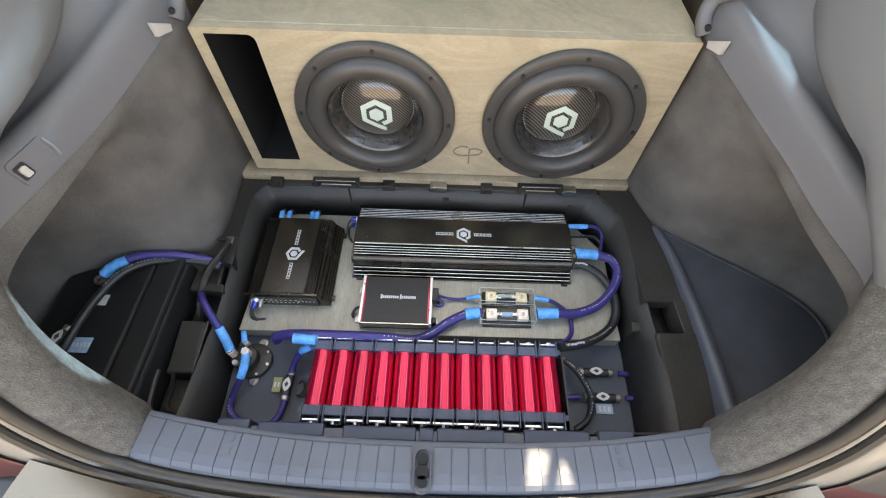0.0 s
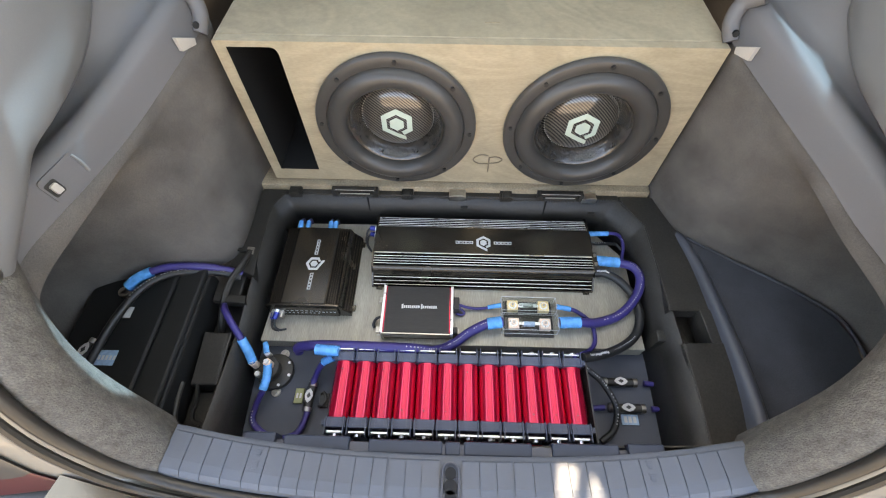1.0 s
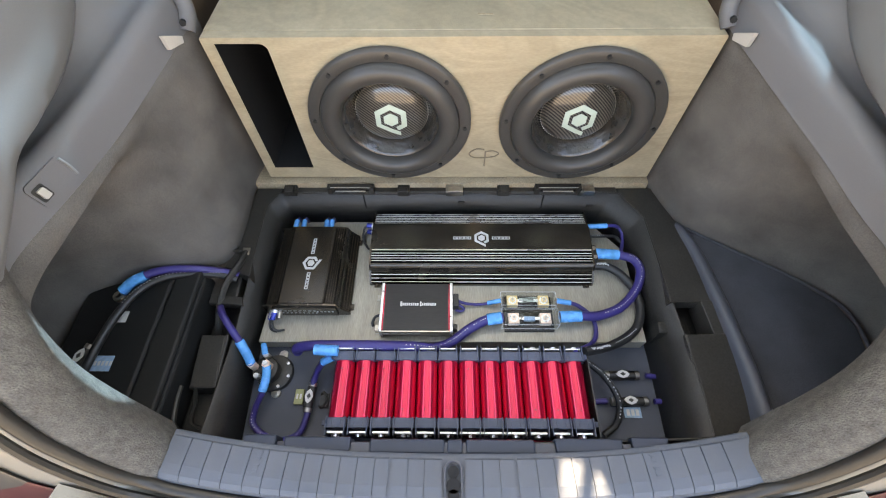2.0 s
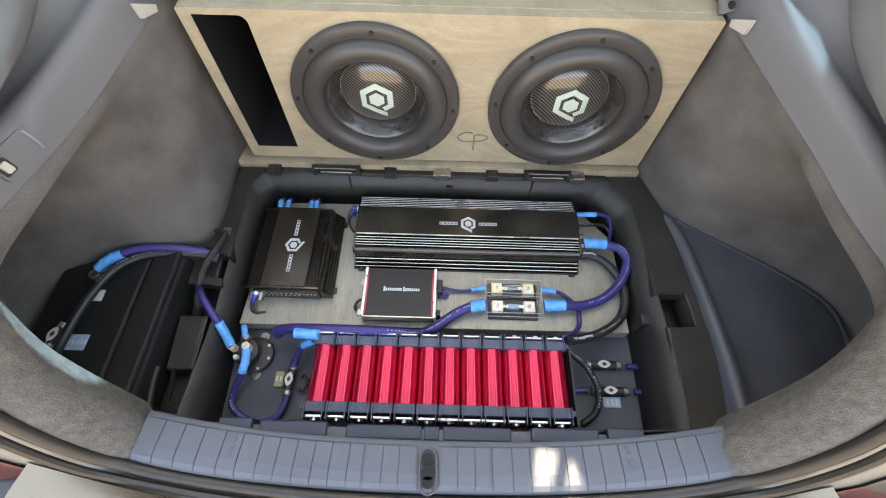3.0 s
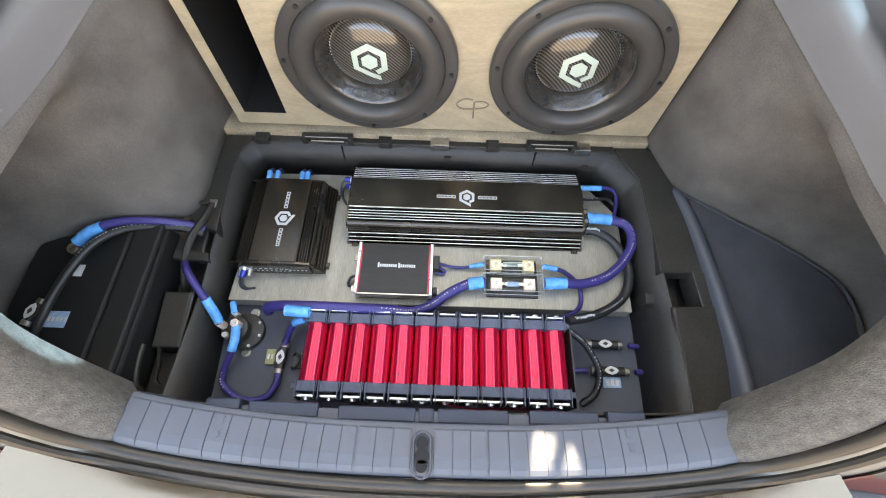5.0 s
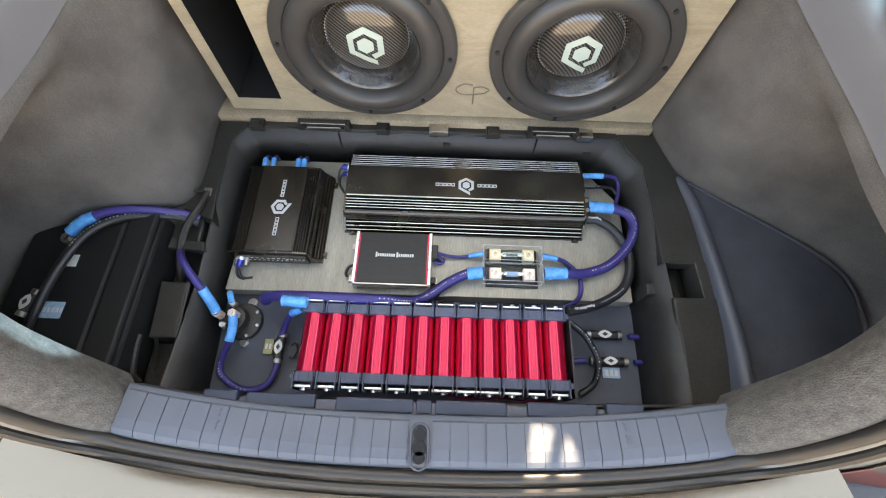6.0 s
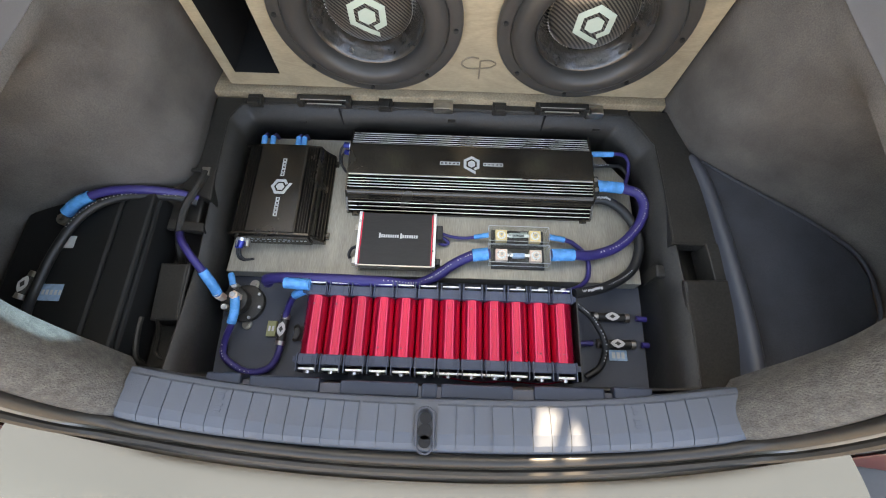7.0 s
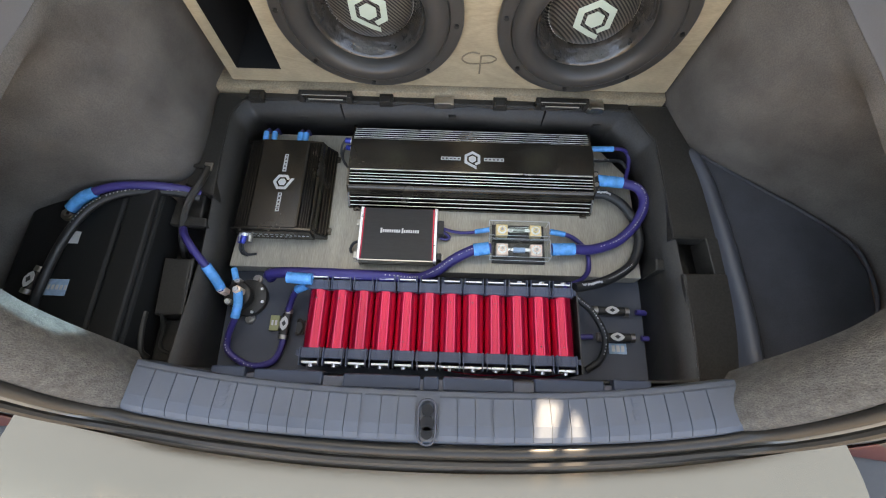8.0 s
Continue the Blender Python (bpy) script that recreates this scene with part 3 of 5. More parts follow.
bm = loft([sill_rail(0.412, 0.12), sill_rail(0.410, 0.158), sill_rail(0.404, 0.165), sill_rail(0.362, 0.174), sill_rail(0.348, 0.1745), sill_rail(0.340, 0.169), sill_rail(0.335, 0.15)], 2, 3)
SILL = structure("trim_sill", bm, M_SILL, "slate grey ribbed plastic scuff plate of the sill", "trim", True)


def sill_pad(x0, x1):
    bm = bmesh.new()
    rows = []
    for k in range(4):
        x = x0 + (x1 - x0) * k / 3
        dy, dz = sill_y(x), sill_z(x)
        rows.append([bm.verts.new((x, y + dy, z + dz)) for y, z in ((0.4035, 0.160), (0.4025, 0.1665), (0.400, 0.1685), (0.363, 0.1765), (0.349, 0.1772), (0.342, 0.174), (0.3385, 0.166))])
    for a, b in zip(rows, rows[1:]):
        for j in range(6):
            bm.faces.new((a[j], a[j + 1], b[j + 1], b[j]))
    bm.faces.new(rows[0])
    bm.faces.new(rows[-1][::-1])
    return bm


left_x = [-0.432, -0.404, -0.374, -0.344, -0.313, -0.286, -0.257, -0.230, -0.203, -0.176, -0.150, -0.123, -0.1012]
mid_left, mid_right = [-0.0976, -0.072, -0.047, -0.020], [0.014, 0.041, 0.067, 0.0902]
right_x = [0.0936, 0.123, 0.150, 0.177, 0.204, 0.231, 0.257, 0.285, 0.314, 0.343, 0.371, 0.402, 0.442]
pads = [p for row in (left_x, mid_left, mid_right, right_x) for p in zip(row, row[1:])]
for a, b in pads:
    g = 0.0006
    part("rib_pad", sill_pad(a + g, b - g), M_SILL, SILL)
for cx, yy in ((-0.300, 0.392), (-0.300, 0.374), (0.299, 0.392), (0.299, 0.374)):
    bm = bmesh.new()
    for k in range(4):
        w = (0.010, 0.006, 0.009, 0.007)[k]
        y = yy + sill_y(cx) + 0.005 - 0.0032 * k
        z = 0.1765 + sill_z(cx) - (y - sill_y(cx) - 0.363) * 0.216
        box(cx - w / 2, cx + w / 2, y - 0.0009, y + 0.0009, z - 0.001, z + 0.0011, bm=bm)
    part("embossed_mark", bm, M_SILL, SILL)
# striker recess
bm = bmesh.new()
for cy in (0.352, 0.365, 0.383):
    cyl((-0.003, cy, 0.160), (-0.003, cy, 0.179), 0.0085 if cy != 0.365 else 0.0105, 20, bm)
striker = thing("latch_recess", "keyhole-shaped striker recess in the sill, its shade drawn as near-black plugs", "latch", at=(0, 0, 0))
# Solid near-black plugs stand in for the shaded hole.
part("opening", bm, M_DARK, striker)
bm = bmesh.new()
ring = [(0.0145 * math.cos(a), (0.029 if math.sin(a) > 0 else -0.029) * 0.62 + 0.0145 * math.sin(a)) for a in (2 * math.pi * i / 24 for i in range(24))]
loops = []
for k, z in ((1.0, 0.1755), (0.93, 0.1800), (0.80, 0.1800), (0.76, 0.1745)):
    loops.append([bm.verts.new((-0.003 + u * k, 0.367 + v * (0.6 + 0.4 * k), z - 0.05 * v)) for u, v in ring])
for a, b in zip(loops, loops[1:]):
    for j in range(24):
        bm.faces.new((a[j], a[(j + 1) % 24], b[(j + 1) % 24], b[j]))
part("collar", bm, M_LIP, striker, smooth=True)
# ---- seal, body flange, bumper ----
def whole(rail_half):
    """A rail from the left end over the middle to the right end."""
    return [(-x, y, z) for x, y, z in reversed(rail_half)] + [p for p in rail_half if p[0] > 0]


SEAL = [(0.0, 0.327, 0.160), (0.15, 0.330, 0.161), (0.30, 0.341, 0.166), (0.40, 0.354, 0.180), (0.445, 0.364, 0.200), (0.470, 0.372, 0.238), (0.492, 0.386, 0.293), (0.511, 0.404, 0.350), (0.526, 0.430, 0.412), (0.545, 0.466, 0.472), (0.568, 0.515, 0.525), (0.60, 0.61, 0.605), (0.63, 0.74, 0.70), (0.65, 0.88, 0.83), (0.655, 1.02, 1.02)]
structure("trim_seal", tube(whole(SEAL), 0.0085, 10, 5), M_SEAL, "black rubber weatherstrip round the boot opening", "seal", True)
SEAL2 = [(x + (0.010 if x > 0.42 else 0), y - 0.017, z - 0.006) for x, y, z in SEAL]
structure("trim_seal_lip", tube(whole(SEAL2), 0.006, 8, 5), M_SEAL, "thin outer rubber lip of the weatherstrip", "seal", True)


EDGE = [(0.0, 0.303, 0.146), (0.16, 0.307, 0.150), (0.33, 0.322, 0.168), (0.45, 0.343, 0.192), (0.52, 0.357, 0.212), (0.560, 0.368, 0.236), (0.585, 0.385, 0.28), (0.605, 0.405, 0.34), (0.625, 0.43, 0.41), (0.645, 0.466, 0.475), (0.665, 0.515, 0.53), (0.70, 0.61, 0.61), (0.72, 0.74, 0.71), (0.74, 0.88, 0.84), (0.745, 1.02, 1.03)]
inner = [(x, y - 0.006, z - 0.014) for x, y, z in SEAL]
step = [((a[0] * 2 + b[0]) / 3, (a[1] * 2 + b[1]) / 3 - 0.002, (a[2] * 2 + b[2]) / 3 - 0.010) for a, b in zip(SEAL, EDGE)]
outer = [((a[0] + b[0] * 5) / 6, (a[1] + b[1] * 5) / 6, (a[2] + b[2] * 5) / 6 - 0.004) for a, b in zip(SEAL, EDGE)]
down = [(x * 1.02, y - 0.006, z - 0.012) for x, y, z in EDGE]
far = [(x * 1.48, y - 0.03, z - 0.10) for x, y, z in EDGE]
skirt = [(x * 1.12, y - 0.012, z - 0.04) for x, y, z in EDGE]
bm = loft([whole(r) for r in (inner, step, outer, down, skirt, far)], 5, 3)
structure("wall_body", bm, M_PAINT, "champagne metallic painted body flange of the opening", "car body", True)


def bump_rail(y, z, spread=0.0):
    out = []
    for i in range(13):
        x = -0.556 + 1.112 * i / 12
        k = abs(x) / 0.55
        out.append((x * (1 + spread), y + 0.062 * k ** 2.2, z + 0.075 * k ** 2.4))
    return out


bm = loft([bump_rail(0.296, 0.100), bump_rail(0.296, 0.142), bump_rail(0.2952, 0.1448), bump_rail(0.2930, 0.1462), bump_rail(0.24, 0.140, 0.03), bump_rail(0.17, 0.118, 0.06), bump_rail(0.11, 0.07, 0.09), bump_rail(0.085, -0.02, 0.1), bump_rail(0.09, -0.25, 0.1)], 3, 4)
bumper = structure("wall_bumper", bm, M_BUMPER, "glossy grey-gold bumper top below the sill", "bumper", True)


def tail_lamp(s):
    """Smoked lamp cover wrapped round the corner, with a red lens at its foot."""
    t = thing("tail_lamp", "smoked grey tail lamp with a dark red lens beside the bumper", "tail lamp", "tail lamps")

    def cover(edge):
        return loft([[(s * x * kx, y + dy, z + dz) for x, y, z in edge] for kx, dy, dz in ((1.055, -0.006, -0.06), (1.055, -0.006, -0.010), (1.065, -0.008, -0.007), (1.13, -0.014, -0.022), (1.5, -0.032, -0.075), (1.5, -0.02, -0.16))], 4, 3)

    mid = tuple((p + q) / 2 for p, q in zip(EDGE[4], EDGE[5]))
    part("cover", cover(EDGE[5:10]), M_SMOKE, t, smooth=True)
    part("lens", cover([EDGE[4], mid, EDGE[5]]), M_REDLENS, t, "dark red lens", smooth=True)
    part("housing", box(min(s * 0.57, s * 0.95), max(s * 0.57, s * 0.95), 0.20, 0.44, -0.30, 0.165, 0.012), M_SMOKE, t)


tail_lamp(1)
tail_lamp(-1)

for s, side in ((1, "right"), (-1, "left")):
    bm = box(min(s * 0.66, s * 1.0), max(s * 0.66, s * 1.0), 0.40, 0.455, -0.64, 0.20, 0.02)
    structure("wall_fender_" + side, bm, M_PAINT, "champagne painted rear corner of the car", "car body")

# ---- cabin, roof, hatch and ground ----
# Unseen roof holes with added teal panes, shaped to throw tinted sun patches.
SUN_PANE_LEFT = [(-0.484, 1.42), (-0.496, 1.385), (-0.513, 1.335), (-0.527, 1.295), (-0.534, 1.25), (-0.545, 1.25), (-0.545, 1.50), (-0.490, 1.50)]
SUN_PANE_PILLAR = [(-0.566, 1.25), (-0.70, 1.25), (-0.70, 1.56), (-0.566, 1.56)]


SUN_PANE_RIGHT = [(0.484, 1.67), (0.502, 1.642), (0.534, 1.605), (0.536, 1.565), (0.522, 1.545), (0.502, 1.595)]


def roof():
    """The roof with two added, unseen slots that throw sun patches on the sill."""
    bm = bmesh.new()
    shift = (1.09 - 0.175) / math.tan(radians(SUN_ELEV))
    loops = [[(-0.74, 1.20), (-0.45, 1.20), (-0.45, 1.36), (0.45, 1.36), (0.45, 1.20), (0.74, 1.20), (0.74, 2.8), (-0.74, 2.8)],
             [(0.146, 0.318 + shift), (0.172, 0.318 + shift), (0.194, 0.407 + shift), (0.163, 0.414 + shift)],
             [(0.188, 0.318 + shift), (0.231, 0.318 + shift), (0.213, 0.396 + shift)],
             SUN_PANE_LEFT, SUN_PANE_PILLAR, SUN_PANE_RIGHT]
    edges = []
    for lp in loops:
        vs = [bm.verts.new((x, y, 1.09)) for x, y in lp]
        edges += [bm.edges.new((vs[i], vs[(i + 1) % len(vs)])) for i in range(len(vs))]
    r = bmesh.ops.triangle_fill(bm, edges=edges, use_beauty=True)
    ex = bmesh.ops.extrude_face_region(bm, geom=[g for g in r["geom"] if isinstance(g, bmesh.types.BMFace)])
    bmesh.ops.translate(bm, verts=[g for g in ex["geom"] if isinstance(g, bmesh.types.BMVert)], vec=(0, 0, 0.006))
    for name, lp in (("window_quarter_left", SUN_PANE_LEFT), ("window_quarter_pillar", SUN_PANE_PILLAR), ("window_quarter_right", SUN_PANE_RIGHT)):
        pane = prism(lp, 0.004, lambda u, v, w: (u, v, 1.091 + w))
        structure(name, pane, M_TEAL, "unseen teal pane added in the roof to throw a tinted sun patch", "window")
    structure("ceiling", bm, M_ROOF, "grey headliner of the car", "ceiling")


roof()
bm = box(-0.87, 0.87, 0.345, 2.7, -0.05, -0.02)
for s in (-1, 1):
    box(s * 0.86 - 0.008, s * 0.86 + 0.008, 0.45, 2.7, -0.02, 0.70, bm=bm)
box(-0.62, 0.62, 0.312, 0.322, -0.05, 0.135, bm=bm)
box(-0.86, 0.86, 2.68, 2.70, -0.02, 0.70, bm=bm)
box(0.425, 0.515, 0.43, 1.0, 0.02, 0.05, bm=bm)
for s in (-1, 1):
    box(s * 0.735 - 0.78 * 0.16, s * 0.735 + 0.78 * 0.16, 0.462, 0.470, -0.05, 0.36, bm=bm)
structure("wall_shell", bm, M_TUB, "dark inner body shell around the boot", "car body")
structure("wall_seats", box(-0.70, 0.70, 1.62, 1.75, 0.0, 0.80, 0.04), M_SEAT, "dark folded rear seats behind the box", "seat")
# Unseen wall, added only to cut off light from the low sky.
bm = box(-9.0, 9.0, -6.2, -6.0, -0.66, 2.2)
box(-9.2, -9.0, -6.2, 9.0, -0.66, 2.2, bm=bm)
box(9.0, 9.2, -6.2, 9.0, -0.66, 2.2, bm=bm)
structure("wall_yard", bm, M_SKY_BLOCK, "unseen plain wall added round the car to block low sky light", "wall")
structure("ground", box(-60, 60, -60, 60, -0.72, -0.66), M_ASPHALT, "pale concrete drive behind the car", "ground")

# Unseen walls added to keep side light out of the boot.
for s, side in ((1, "right"), (-1, "left")):
    bm = prism([(0.80, 0.62), (2.7, 0.62), (2.7, 1.088), (1.04, 1.088)], 0.02, lambda u, v, w: (s * (0.715 + w), u, v))
    structure("wall_upper_" + side, bm, M_ROOF, "unseen upper side wall added to block light from the side", "wall")

hatch = thing("hatch_door", "raised hatch door of the car above the opening", "hatch", at=(0, 0, 0))


def hatch_panel(x0, x1, a0, a1, t, material, name):
    """A slab of the raised door between two distances along it from its hinge."""
    d = Vector((0, -math.cos(radians(14)), math.sin(radians(14))))
    up = Vector((0, math.sin(radians(14)), math.cos(radians(14))))
    h = Vector((0, 1.35, 1.10))
    bm = bmesh.new()
    vs = [bm.verts.new(h + d * a + up * w + Vector((x, 0, 0))) for a in (a0, a1) for x in (x0, x1) for w in (0, t)]
    for f in ((0, 2, 3, 1), (4, 5, 7, 6), (0, 1, 5, 4), (2, 6, 7, 3), (0, 4, 6, 2), (1, 3, 7, 5)):
        bm.faces.new([vs[i] for i in f])
    return part(name, bm, material, hatch)


hatch_panel(-0.66, 0.66, 0.0, 0.10, 0.04, M_ROOF, "top_rail")
hatch_panel(-0.66, -0.57, 0.10, 0.80, 0.04, M_ROOF, "side_rail")
hatch_panel(0.57, 0.66, 0.10, 0.80, 0.04, M_ROOF, "side_rail")
hatch_panel(-0.66, 0.66, 0.80, 0.90, 0.05, M_SEAT, "spoiler_rail")
hatch_panel(-0.66, 0.66, 1.12, 1.46, 0.06, M_SEAT, "lower_panel")
hatch_panel(-0.66, -0.57, 0.90, 1.12, 0.05, M_ROOF, "side_rail")
hatch_panel(0.57, 0.66, 0.90, 1.12, 0.05, M_ROOF, "side_rail")
hatch_panel(-0.568, 0.568, 0.102, 0.798, 0.004, M_TINT, "main_glass")
hatch_panel(-0.568, 0.568, 0.902, 1.118, 0.004, M_TINT, "lower_glass")

# ---- speaker box with two subwoofers ----
BX0, BX1, BZ0, BZ1, BY = -0.430, 0.450, 0.140, 0.484, 1.0
SUBS = [(-0.127, 0.310), (0.250, 0.308)]


def rounded_rect(x0, x1, z0, z1, r, n=5):
    pts = []
    for cx, cz, a0 in ((x1 - r, z1 - r, 0), (x0 + r, z1 - r, 90), (x0 + r, z0 + r, 180), (x1 - r, z0 + r, 270)):
        for k in range(n + 1):
            a = radians(a0 + 90 * k / n)
            pts.append((cx + r * math.cos(a), cz + r * math.sin(a)))
    return pts


speaker_box = thing("speaker_box", "grey-stained plywood subwoofer box with a slot port", "speaker box", at=(0, BY, BZ0))


def front_panel():
    bm = bmesh.new()
    loops = [rounded_rect(BX0, BX1, BZ0, BZ1, 0.003, 2), [(-0.409, 0.171), (-0.320, 0.171)] + [(-0.334 + 0.014 * math.cos(radians(15 * k)), 0.459 + 0.014 * math.sin(radians(15 * k))) for k in range(7)] + [(-0.409, 0.473)]]
    for cx, cz in SUBS:
        loops.append([(cx + 0.139 * math.cos(2 * math.pi * i / 48), cz + 0.139 * math.sin(2 * math.pi * i / 48)) for i in range(48)])
    edges = []
    for lp in loops:
        vs = [bm.verts.new((x, 0, z - BZ0)) for x, z in lp]
        edges += [bm.edges.new((vs[i], vs[(i + 1) % len(vs)])) for i in range(len(vs))]
    r = bmesh.ops.triangle_fill(bm, edges=edges, use_beauty=True)
    faces = [g for g in r["geom"] if isinstance(g, bmesh.types.BMFace)]
    ex = bmesh.ops.extrude_face_region(bm, geom=faces)
    bmesh.ops.translate(bm, verts=[g for g in ex["geom"] if isinstance(g, bmesh.types.BMVert)], vec=(0, 0.020, 0))
    return bm


part("front_panel", front_panel(), M_WOOD, speaker_box)
H = BZ1 - BZ0
part("top_panel", box(BX0, BX1, 0.021, 0.46, H - 0.020, H, 0.002), M_WOOD, speaker_box)
part("bottom_panel", box(BX0, BX1, 0.021, 0.46, 0.0, 0.020, 0.002), M_WOOD, speaker_box)
part("side_panel", box(BX0, BX0 + 0.019, 0.021, 0.46, 0.021, H - 0.021), M_WOOD, speaker_box)
part("side_panel", box(BX1 - 0.019, BX1, 0.021, 0.46, 0.021, H - 0.021), M_WOOD, speaker_box)
part("back_panel", box(BX0, BX1, 0.461, 0.48, 0.0, H), M_WOOD, speaker_box)
# Port lined near-black, so its deep shade sits in the colour.
part("port_wall", box(-0.3192, -0.300, 0.021, 0.40, 0.021, H - 0.021), M_DARK, speaker_box, "inner wall of the slot port, coloured near-black for its shade")
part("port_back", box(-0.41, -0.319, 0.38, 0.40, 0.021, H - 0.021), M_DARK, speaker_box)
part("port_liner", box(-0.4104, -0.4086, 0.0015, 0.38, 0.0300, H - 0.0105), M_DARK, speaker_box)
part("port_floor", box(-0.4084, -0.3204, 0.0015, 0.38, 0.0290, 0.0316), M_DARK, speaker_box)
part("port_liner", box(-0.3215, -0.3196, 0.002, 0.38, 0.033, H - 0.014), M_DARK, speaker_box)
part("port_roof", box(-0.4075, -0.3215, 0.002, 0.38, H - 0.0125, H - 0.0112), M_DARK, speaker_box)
# engraved mark between the speakers: a hook and a crossed stem
bm = tube([(0.066, -0.0004, 0.088), (0.050, -0.0004, 0.090), (0.036, -0.0004, 0.080), (0.036, -0.0004, 0.070), (0.050, -0.0004, 0.063), (0.085, -0.0004, 0.066), (0.098, -0.0004, 0.074)], 0.0016, 6)
tube([(0.069, -0.0004, 0.082), (0.069, -0.0004, 0.060), (0.069, -0.0004, 0.038)], 0.0016, 6, bm=bm)
tube([(0.069, -0.0004, 0.082), (0.085, -0.0004, 0.084), (0.097, -0.0004, 0.078), (0.097, -0.0004, 0.072)], 0.0014, 6, bm=bm)
part("engraved_mark", bm, M_GROOVE, speaker_box, smooth=True)
part("top_mark", box(0.040, 0.066, 0.066, 0.069, H, H + 0.0006), M_STRIP, speaker_box)


def subwoofer(cx, cz):
    t = thing("subwoofer", "black subwoofer with carbon-fibre dust cap in the wooden box", "subwoofer", "subwoofers in the box", at=(cx, BY, cz))
    ring = part("frame_ring", lathe([(0.130, -0.02), (0.159, 0.0), (0.1605, 0.003), (0.1605, 0.010), (0.158, 0.0135), (0.156, 0.0145), (0.141, 0.0150), (0.138, 0.014), (0.136, 0.010), (0.134, 0.0)], 72), M_RUBBER, t, smooth=True)
    roll = [(0.1375, 0.011)] + [(0.117 + 0.020 * math.cos(radians(a)), 0.012 + 0.019 * math.sin(radians(a))) for a in range(0, 181, 15)] + [(0.0965, 0.006), (0.090, 0.003)]
    part("surround", lathe(roll, 72), M_RUBBER, t, smooth=True)
    part("cone", lathe([(0.0945, 0.007), (0.092, 0.006), (0.088, 0.000), (0.078, -0.022), (0.066, -0.042), (0.040, -0.05), (0.0, -0.05)], 72), M_CONE, t, smooth=True)
    cap = [(0.0735, -0.030), (0.074, -0.025), (0.0725, -0.022)] + [(0.0715 * math.cos(radians(a)), -0.024 + 0.024 * math.sin(radians(a))) for a in range(6, 90, 7)] + [(0.0, 0.0)]
    cap_ob = part("dust_cap", lathe(cap, 72), M_WEAVE, t, smooth=True)
    bm = bmesh.new()
    for i in range(72):
        a = 2 * math.pi * i / 72
        b = a + 0.05
        cyl((0.0730 * math.cos(a), 0.0230, 0.0730 * math.sin(a)), (0.0750 * math.cos(b), 0.029, 0.0750 * math.sin(b)), 0.0010, 5, bm)
    part("stitching", bm, M_STEEL, cap_ob)

    def on_cap(u, v, w):
        r2 = min((u * u + v * v) / 0.0715 ** 2, 1.0)
        return (u, 0.024 - 0.024 * math.sqrt(1 - r2) - 0.0012 - w, v)

    part("logo", hex_mark(0.036, on_cap), M_LOGO, cap_ob, "white hexagonal emblem on the dust cap")
    for i in range(8):
        a = radians(-4 + 45 * i)
        bm = cyl((0.1485 * math.cos(a), -0.0145, 0.1485 * math.sin(a)), (0.1485 * math.cos(a), -0.0175, 0.1485 * math.sin(a)), 0.0042, 10)
        cyl((0.1485 * math.cos(a), -0.0175, 0.1485 * math.sin(a)), (0.1485 * math.cos(a), -0.0180, 0.1485 * math.sin(a)), 0.0022, 6, bm)
        part("bolt", bm, M_BLACK, ring)
    return t


for cx, cz in SUBS:
    subwoofer(cx, cz)

# ---- mounting board and amplifiers ----
BT = 0.036
outline = [(-0.411, 0.634), (0.402, 0.637), (0.403, 0.86), (0.345, 0.930), (-0.10, 0.945), (-0.396, 0.944)]
bm = prism(outline, 0.034, lambda u, v, w: (u, v, 0.002 + w))
bmesh.ops.bevel(bm, geom=list(bm.edges), offset=0.0015, segments=2, affect='EDGES', profile=0.5)
tagged(mesh_ob("mounting_board", bm, M_BOARD), "brushed grey laminated board carrying the amplifiers", "board")


def amp_profile(w, h, flat0, flat1):
    """Section of a finned heat sink from one long edge to the other, and the places of its fin tops."""
    tops = []

    def fins(a, b, n, z_lo, z_hi, deep=0.007):
        out = []
        p = (b - a) / n
        for i in range(n):
            z = z_lo + (z_hi - z_lo) * i / max(n - 1, 1)
            u = a + i * p
            out += [(u, z - deep), (u + p * 0.10, z - 0.0006), (u + p * 0.16, z), (u + p * 0.44, z), (u + p * 0.50, z - 0.0006), (u + p * 0.58, z - deep)]
            tops.append((u + p * 0.30, z))
        return out

    pts = [(0, 0), (0, 0.007)]
    pts += fins(0.002, flat0 * 0.30, 3, 0.011, 0.024, 0.006)
    pts += [(flat0 * 0.30, 0.024), (flat0 * 0.33, 0.029)]
    # rounded shoulder
    for k in range(6):
        a = radians(8 + 14 * k)
        pts.append((flat0 * (0.53 - 0.20 * math.cos(a)), 0.028 + (h - 0.0325) * math.sin(a)))
    pts += fins(flat0 * 0.555, flat0 * 0.93, 4, h - 0.004, h - 0.0025, 0.008)
    pts += [(flat0 * 0.94, h - 0.008), (flat0 * 0.96, h - 0.0022), (flat0 + 0.0014, h), (flat1 - 0.0014, h), (flat1 + 0.0014, h - 0.0022), (flat1 + 0.002, h - 0.008)]
    pts += fins(flat1 + 0.003, w - 0.004, 5, h - 0.002, h - 0.010)
    pts += [(w - 0.003, 0.012), (w, 0.010), (w, 0)]
    return pts, tops


